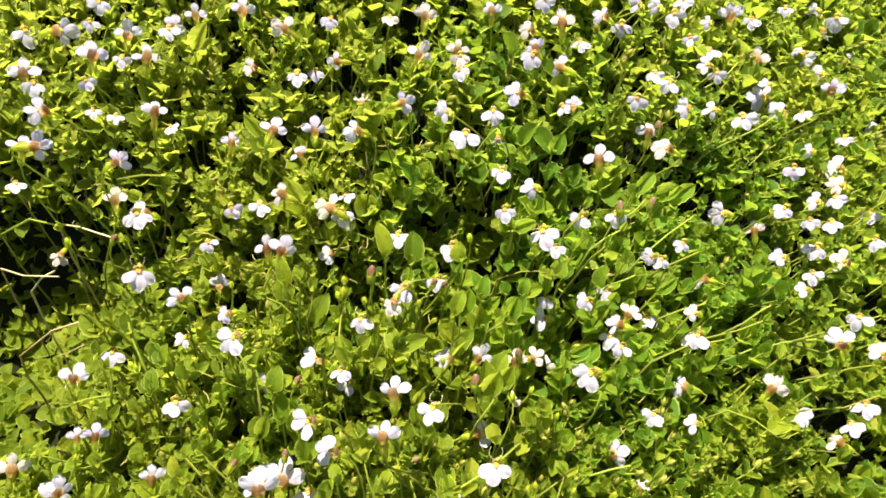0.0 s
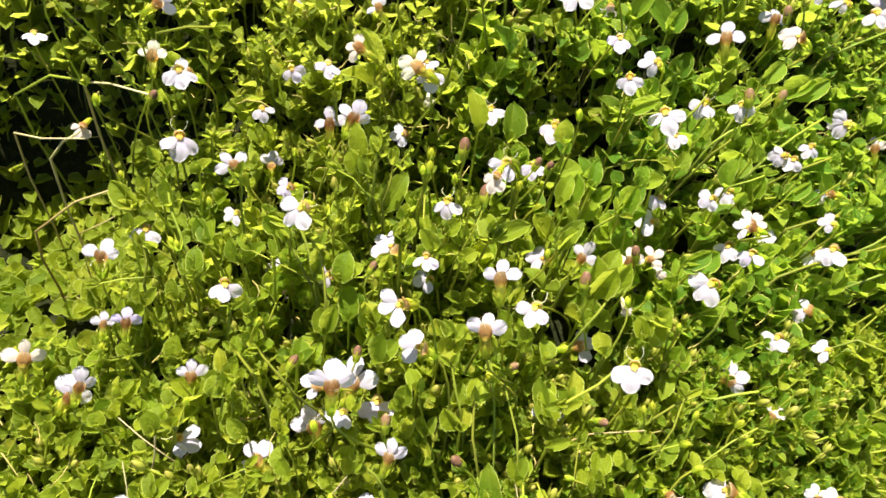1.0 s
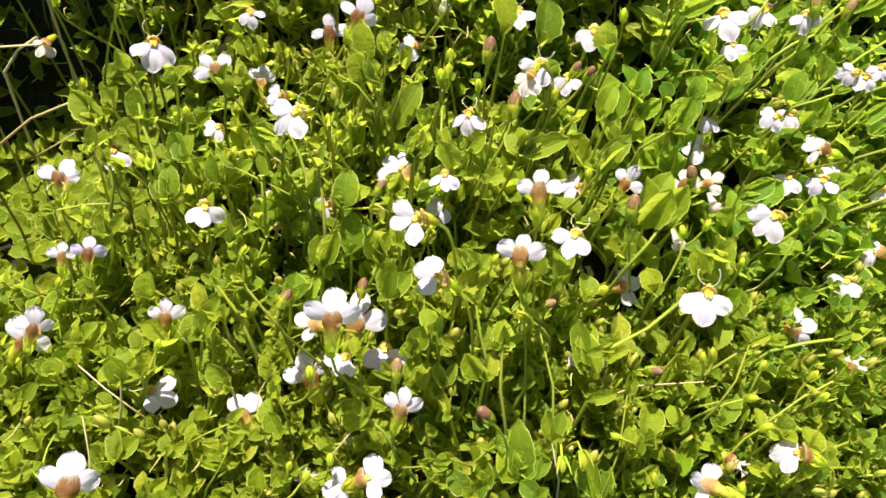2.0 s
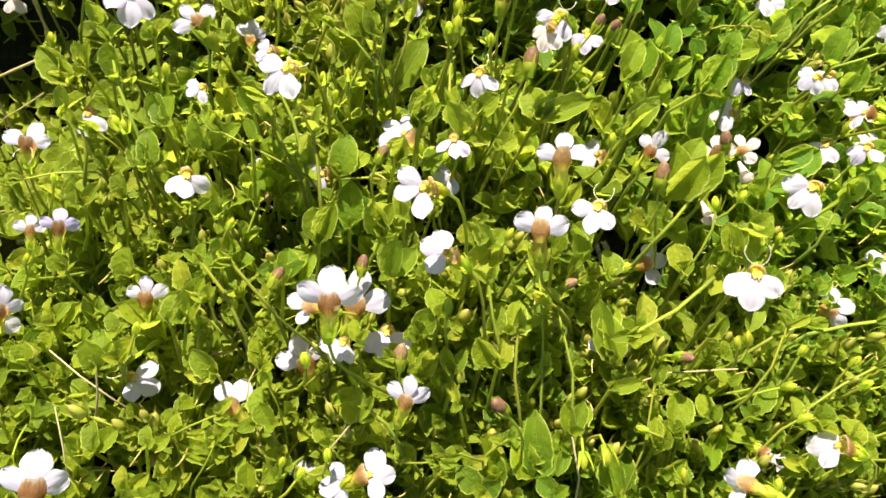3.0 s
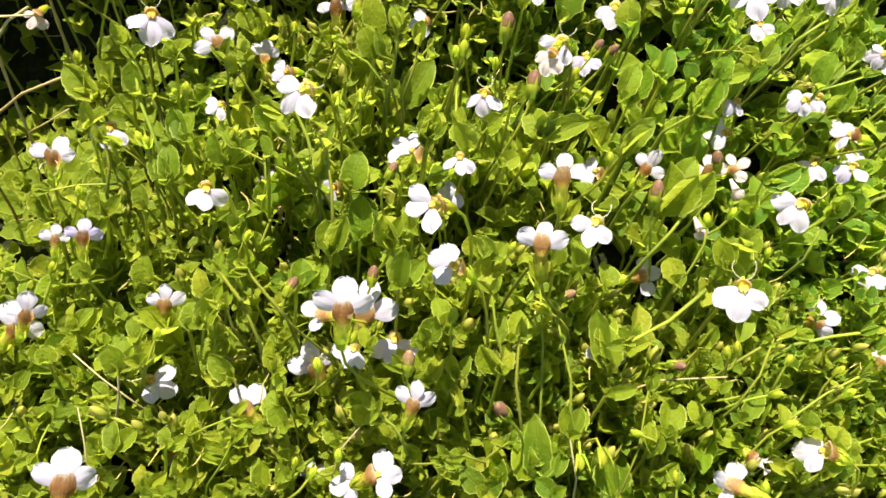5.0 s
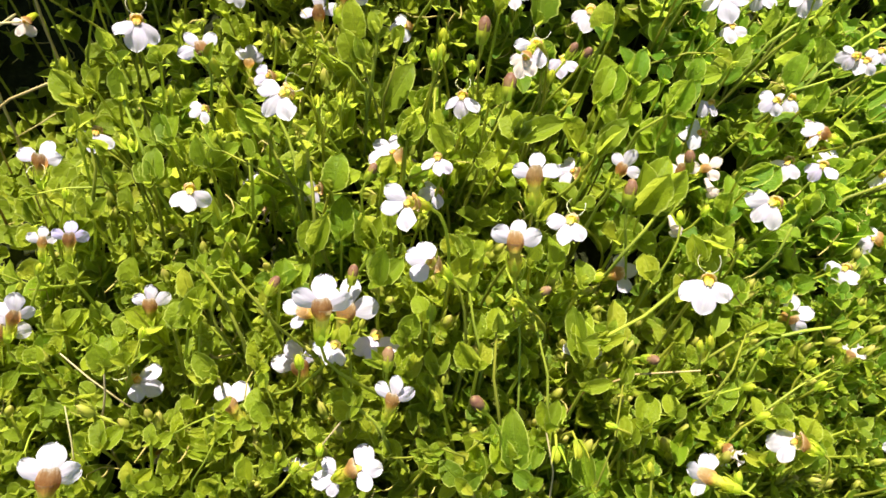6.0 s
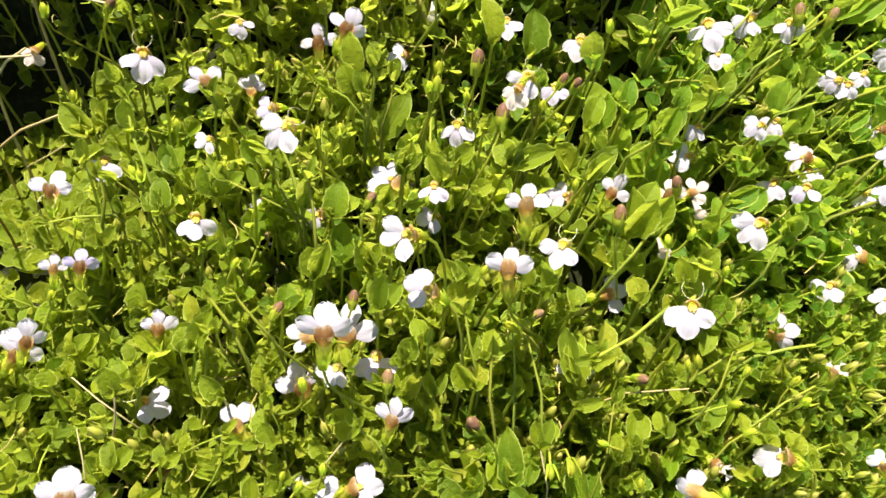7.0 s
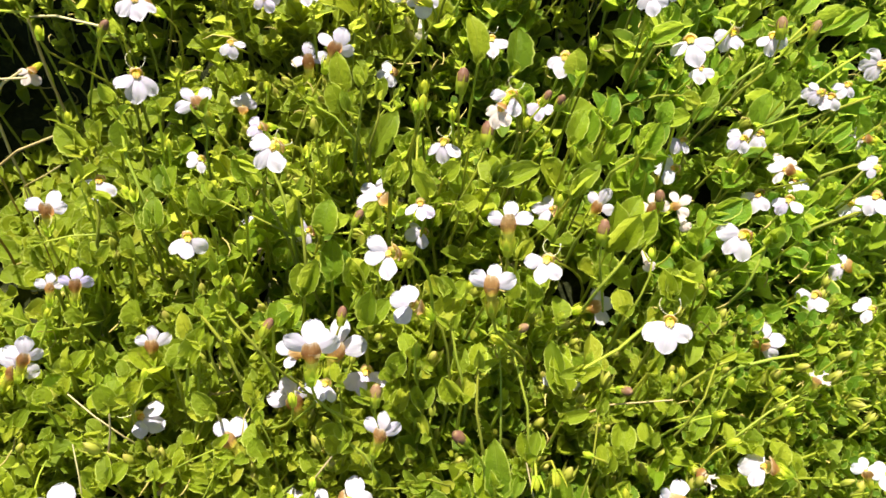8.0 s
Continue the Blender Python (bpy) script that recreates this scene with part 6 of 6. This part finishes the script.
# ---- the leafy mat ----
near = []
tries = 0
while len(near) < 330 and tries < 6000:
    tries += 1
    x, y = rng.uniform(-0.165, 0.12), rng.uniform(0.0, 0.175)
    if all((x - a) ** 2 + (y - b) ** 2 > 0.0094 ** 2 for a, b in near):
        near.append((x, y))
for x, y in near:
    if fullness(x, y) > 0.36:
        leafy_shoot(x, y, rng, 1.10 + 0.06 * (x > 0.0 and y > 0.09))

# the rest of the mat, too many shoots to count, one joined growth
verts, uvs, faces, count = [], [], [], 0
sverts, suvs, sfaces, scount = [], [], [], 0


def joined_shoot(x, y, tall=1.0, large=1.0, forms=FAR_LEAVES):
    global count, scount
    stem, leaves = shoot_plan(x, y, rng, tall, large)
    mids = [m @ Vector((0, 0.5, 0)) for m, _ in leaves]
    free = clear_of_blooms(mids)
    if free.sum() < 0.6 * len(leaves):
        return
    for (m, k), ok in zip(leaves, free):
        if not ok:
            continue
        v, f, u = forms[k]
        a = np.array(m)
        verts.append(v @ a[:3, :3].T + a[:3, 3])
        uvs.append(u)
        faces.append(np.asarray(f) + count)
        count += len(v)
    v, f, u = tube(stem, [0.00045, 0.0004, 0.00038, 0.00035, 0.0003, 0.00025], 3)
    sverts.append(v), suvs.append(u), sfaces.append(np.asarray(f) + scount)
    scount += len(v)


step = 0.0078
for j in range(int(0.66 / step)):
    for i in range(int(0.76 / step)):
        x, y = -0.31 + (i + rng.random()) * step, -0.09 + (j + rng.random()) * step
        inside = -0.165 < x < 0.12 and 0.0 < y < 0.175
        if fullness(x, y) < 0.42 and rng.random() < (0.96 if fullness(x, y) < 0.25 else 0.6):
            continue
        lush = inside and x > -0.015 and y > 0.08
        joined_shoot(x, y, rng.uniform(0.25, 0.62) if lush else rng.uniform(0.15, 0.45) if inside else rng.uniform(0.20, 0.50) if rng.random() < (0.45 if y < 0.2 else 0.25) else rng.uniform(0.72, 1.08), 1.42 if lush else 1.2 if inside else 1.2, PLAIN_LEAVES if -0.19 < x < 0.17 and -0.02 < y < 0.21 else FAR_LEAVES)
for k in range(9000):
    a, d = rng.uniform(0, 2 * math.pi), 0.30 + 0.75 * rng.random() ** 1.9
    x, y = 0.06 + d * math.cos(a), 0.20 + d * math.sin(a)
    if -0.31 < x < 0.45 and -0.09 < y < 0.57 or noise.noise(Vector((x * 5, y * 5, 2.2))) * 0.5 + 0.55 < (d - 0.45) * 1.6:
        continue
    joined_shoot(x, y, rng.uniform(0.5, 1.0))
kept_state = rng.getstate()
for k in range(2800):
    a, d = rng.uniform(0, 2 * math.pi), 0.30 + 0.36 * rng.random() ** 1.5
    x, y = 0.07 + 1.1 * d * math.cos(a), 0.24 + d * math.sin(a)
    if not (-0.31 < x < 0.45 and -0.09 < y < 0.57):
        joined_shoot(x, y, rng.uniform(0.3, 0.9), 1.2)
rng.setstate(kept_state)
for hx, hy, hr, hs in DEEP_HOLLOWS:
    for k in range(int(50000 * hr * hr) + 6):
        a, d = rng.uniform(0, 2 * math.pi), hr * 1.1 * math.sqrt(rng.random())
        x, y = hx + d * math.cos(a), hy + d * math.sin(a)
        at = Vector((x, y, float(soil_z(x, y)) + rng.uniform(0.000, 0.006)))
        way = rng.uniform(0, 2 * math.pi)
        for side in (0, math.pi):
            d = Vector((math.cos(way + side), math.sin(way + side), rng.uniform(0.0, 0.5))).normalized()
            n = (Vector((0, 0, 1)) - d * d.z).normalized()
            m = np.array(Matrix((d.cross(n), d, n)).transposed()) * rng.uniform(0.0055, 0.0095)
            v, f, u = PLAIN_LEAVES[rng.randrange(6)]
            verts.append(v @ m.T + np.array(at)), uvs.append(u), faces.append(np.asarray(f) + count)
            count += len(v)
mat_leaves = new("mat_foliage", data("mat_foliage", np.concatenate(verts), np.concatenate(faces), np.concatenate(uvs)))
mat_leaves.data.materials.append(LEAF_MAT)
tagged(mat_leaves, "dense mat of small bright green oval leaves", "foliage", kind="stuff")
mat_stems = new("mat_stems", data("mat_stems", np.concatenate(sverts), np.concatenate(sfaces), np.concatenate(suvs)))
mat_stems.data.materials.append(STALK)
tagged(mat_stems, "tangle of thin green stems under the leaves", "stems", kind="stuff")


# ---- small buds and thin stalks all through the mat ----
bverts, buvs, bfaces, bcount = [], [], [], 0
tverts, tuvs, tfaces, tcount = [], [], [], 0
wverts, wuvs, wfaces, wcount = [], [], [], 0
BUD_FORM = lathe([(0.0, 0.06), (0.2, 0.21), (0.5, 0.25), (0.8, 0.15), (1.0, 0.01)], 6)
for k in range(4):
    a = k * 1.571 + 0.3
    spike = sheet("sepal", lambda u, v: ((u - 0.5) * 0.26 * (1 - v), 0.10 + 1.0 * v, 0.20 + 0.12 * math.sin(3 * v) + 0.16 * v), 2, 4)
    turned_spike = spike[0] @ np.array(((math.cos(a), 0, -math.sin(a)), (0, 1, 0), (math.sin(a), 0, math.cos(a))))
    BUD_FORM = join(BUD_FORM, (turned_spike, spike[1], spike[2]))
for k in range(6000):
    x, y = rng.uniform(-0.30, 0.42), rng.uniform(0.21, 0.54) if k < 2900 else rng.uniform(-0.08, 0.54)
    if k < 1000:
        x, y = rng.uniform(-0.17, 0.13), rng.uniform(0.0, 0.19)
    if k >= 4900:
        x, y = rng.uniform(-0.09, 0.10), rng.uniform(-0.01, 0.075)
    grow = lean(x, y)
    full = fullness(x, y)
    if full < 0.45 and rng.random() < 0.8 or x > -0.01 and 0.09 < y < 0.21 and rng.random() < 0.72:
        continue
    h = DEPTH * rng.uniform(0.50, 1.04) * min(1.0, 0.35 + full * 0.65)
    foot = Vector((x, y, float(soil_z(x, y)) - 0.002))
    tip = foot + Vector((grow.x + rng.gauss(0, 0.34), grow.y + rng.gauss(0, 0.34), grow.z)).normalized() * h
    if not clear_of_blooms([tip], 0.004)[0]:
        continue
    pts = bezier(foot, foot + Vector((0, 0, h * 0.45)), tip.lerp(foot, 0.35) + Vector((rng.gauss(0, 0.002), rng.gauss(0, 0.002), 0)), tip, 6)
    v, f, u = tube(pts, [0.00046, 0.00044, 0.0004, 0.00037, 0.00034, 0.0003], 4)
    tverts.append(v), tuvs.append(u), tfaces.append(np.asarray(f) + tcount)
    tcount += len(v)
    ahead = (tip - pts[4]).normalized()
    forms = PLAIN_LEAVES if y < 0.24 and -0.2 < x < 0.22 else FAR_LEAVES
    # leaf pairs down the stalk
    turn = rng.uniform(0, math.pi)
    for c in range(rng.choice((1, 2, 2, 3))):
        stand = pts[4 - c].lerp(pts[3 - c], rng.random())
        size = rng.uniform(0.0038, 0.0068)
        for half in (0, math.pi):
            a = turn + half + c * math.pi / 2 + rng.uniform(-0.3, 0.3)
            d = (ahead * rng.uniform(0.5, 1.5) + Vector((math.cos(a), math.sin(a), 0))).normalized()
            n = (ahead - d * ahead.dot(d)).normalized()
            if not clear_of_blooms([stand + d * size * 0.5])[0]:
                continue
            q = np.array(Matrix((d.cross(n), d, n)).transposed()) * size
            v, f, u = forms[rng.randrange(6)]
            wverts.append(v @ q.T + np.array(stand)), wuvs.append(u), wfaces.append(np.asarray(f) + wcount)
            wcount += len(v)
    if rng.random() < 0.74:
        # a whorl of young leaves, one inside the other
        turn = rng.uniform(0, math.pi)
        size = rng.uniform(0.0026, 0.0050)
        for c in range(rng.choice((4, 4, 6))):
            a = turn + c * math.pi + (c // 2) * math.pi / 2 + rng.uniform(-0.3, 0.3)
            out = Vector((math.cos(a), math.sin(a), 0))
            d = (ahead * (1.5 - 0.45 * (c // 2)) + out).normalized()
            n = (ahead - d * ahead.dot(d)).normalized()
            q = np.array(Matrix((d.cross(n), d, n)).transposed()) * size * (0.75 + 0.22 * (c // 2)) * rng.uniform(0.85, 1.15)
            v, f, u = YOUNG_LEAVES[rng.randrange(6)]
            wverts.append(v @ q.T + np.array(tip.lerp(pts[4], 0.30 * (c // 2)))), wuvs.append(u), wfaces.append(np.asarray(f) + wcount)
            wcount += len(v)
        continue
    for c in range(rng.choice((1, 1, 2, 3))):
        d = ahead + Vector((rng.gauss(0, 0.4), rng.gauss(0, 0.4), rng.gauss(0, 0.3))) * (1 if c else 0.4)
        d.normalize()
        side_way = Vector((1, 0.2, 0.1))
        side_way = (side_way - d * side_way.dot(d)).normalized()
        size = rng.uniform(0.0030, 0.0056)
        q = np.array(Matrix((side_way, d, side_way.cross(d))).transposed()) * size
        at = np.array(tip.lerp(pts[4], 0.5 * c))
        v, f, u = BUD_FORM
        bverts.append(v @ q.T + at), buvs.append(u), bfaces.append(np.asarray(f) + bcount)
        bcount += len(v)
mat_whorls = new("mat_whorls", data("mat_whorls", np.concatenate(wverts), np.concatenate(wfaces), np.concatenate(wuvs)))
mat_whorls.data.materials.append(LEAF_MAT)
tagged(mat_whorls, "countless tiny bright young leaves at the stalk tips", "foliage", kind="stuff")
mat_buds = new("mat_buds", data("mat_buds", np.concatenate(bverts), np.concatenate(bfaces), np.concatenate(buvs)))
mat_buds.data.materials.append(CALYX_MAT)
tagged(mat_buds, "countless small yellow-green buds and seed capsules", "buds", kind="stuff")
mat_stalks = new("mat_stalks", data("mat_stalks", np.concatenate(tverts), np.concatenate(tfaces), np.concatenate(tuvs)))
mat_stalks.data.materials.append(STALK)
tagged(mat_stalks, "fine upright green stalks through the mat", "stalks", kind="stuff")


# ---- dry bits caught in the mat ----
lverts, luvs, lfaces, lcount = [], [], [], 0
for k in range(560):
    x, y = (rng.uniform(-0.20, 0.10), rng.uniform(0.0, 0.20)) if k < 430 else (rng.uniform(-0.25, 0.36), rng.uniform(-0.02, 0.45))
    z = float(soil_z(x, y)) + DEPTH * rng.uniform(0.35, 0.9) * min(1.0, fullness(x, y))
    d = Vector((rng.gauss(0, 1), rng.gauss(0, 1), rng.gauss(0, 0.35))).normalized()
    size = rng.uniform(0.003, 0.013 if k % 3 == 0 else 0.006)
    p = Vector((x, y, z))
    if not clear_of_blooms([p], 0.006)[0]:
        continue
    bow = Vector((rng.gauss(0, 1), rng.gauss(0, 1), rng.gauss(0, 1))) * size * 0.15
    v, f, u = tube([p - d * size * 0.5, p - d * size * 0.2 + bow, p + d * size * 0.2 + bow, p + d * size * 0.5], [0.00015, rng.uniform(0.00015, 0.0003), 0.00018, 0.0001], 4)
    lverts.append(v), luvs.append(u), lfaces.append(np.asarray(f) + lcount)
    lcount += len(v)
mat_litter = new("mat_litter", data("mat_litter", np.concatenate(lverts), np.concatenate(lfaces), np.concatenate(luvs)))
mat_litter.data.materials.append(LITTER)
tagged(mat_litter, "dry tan bits of stalk caught among the leaves", "litter", kind="stuff")
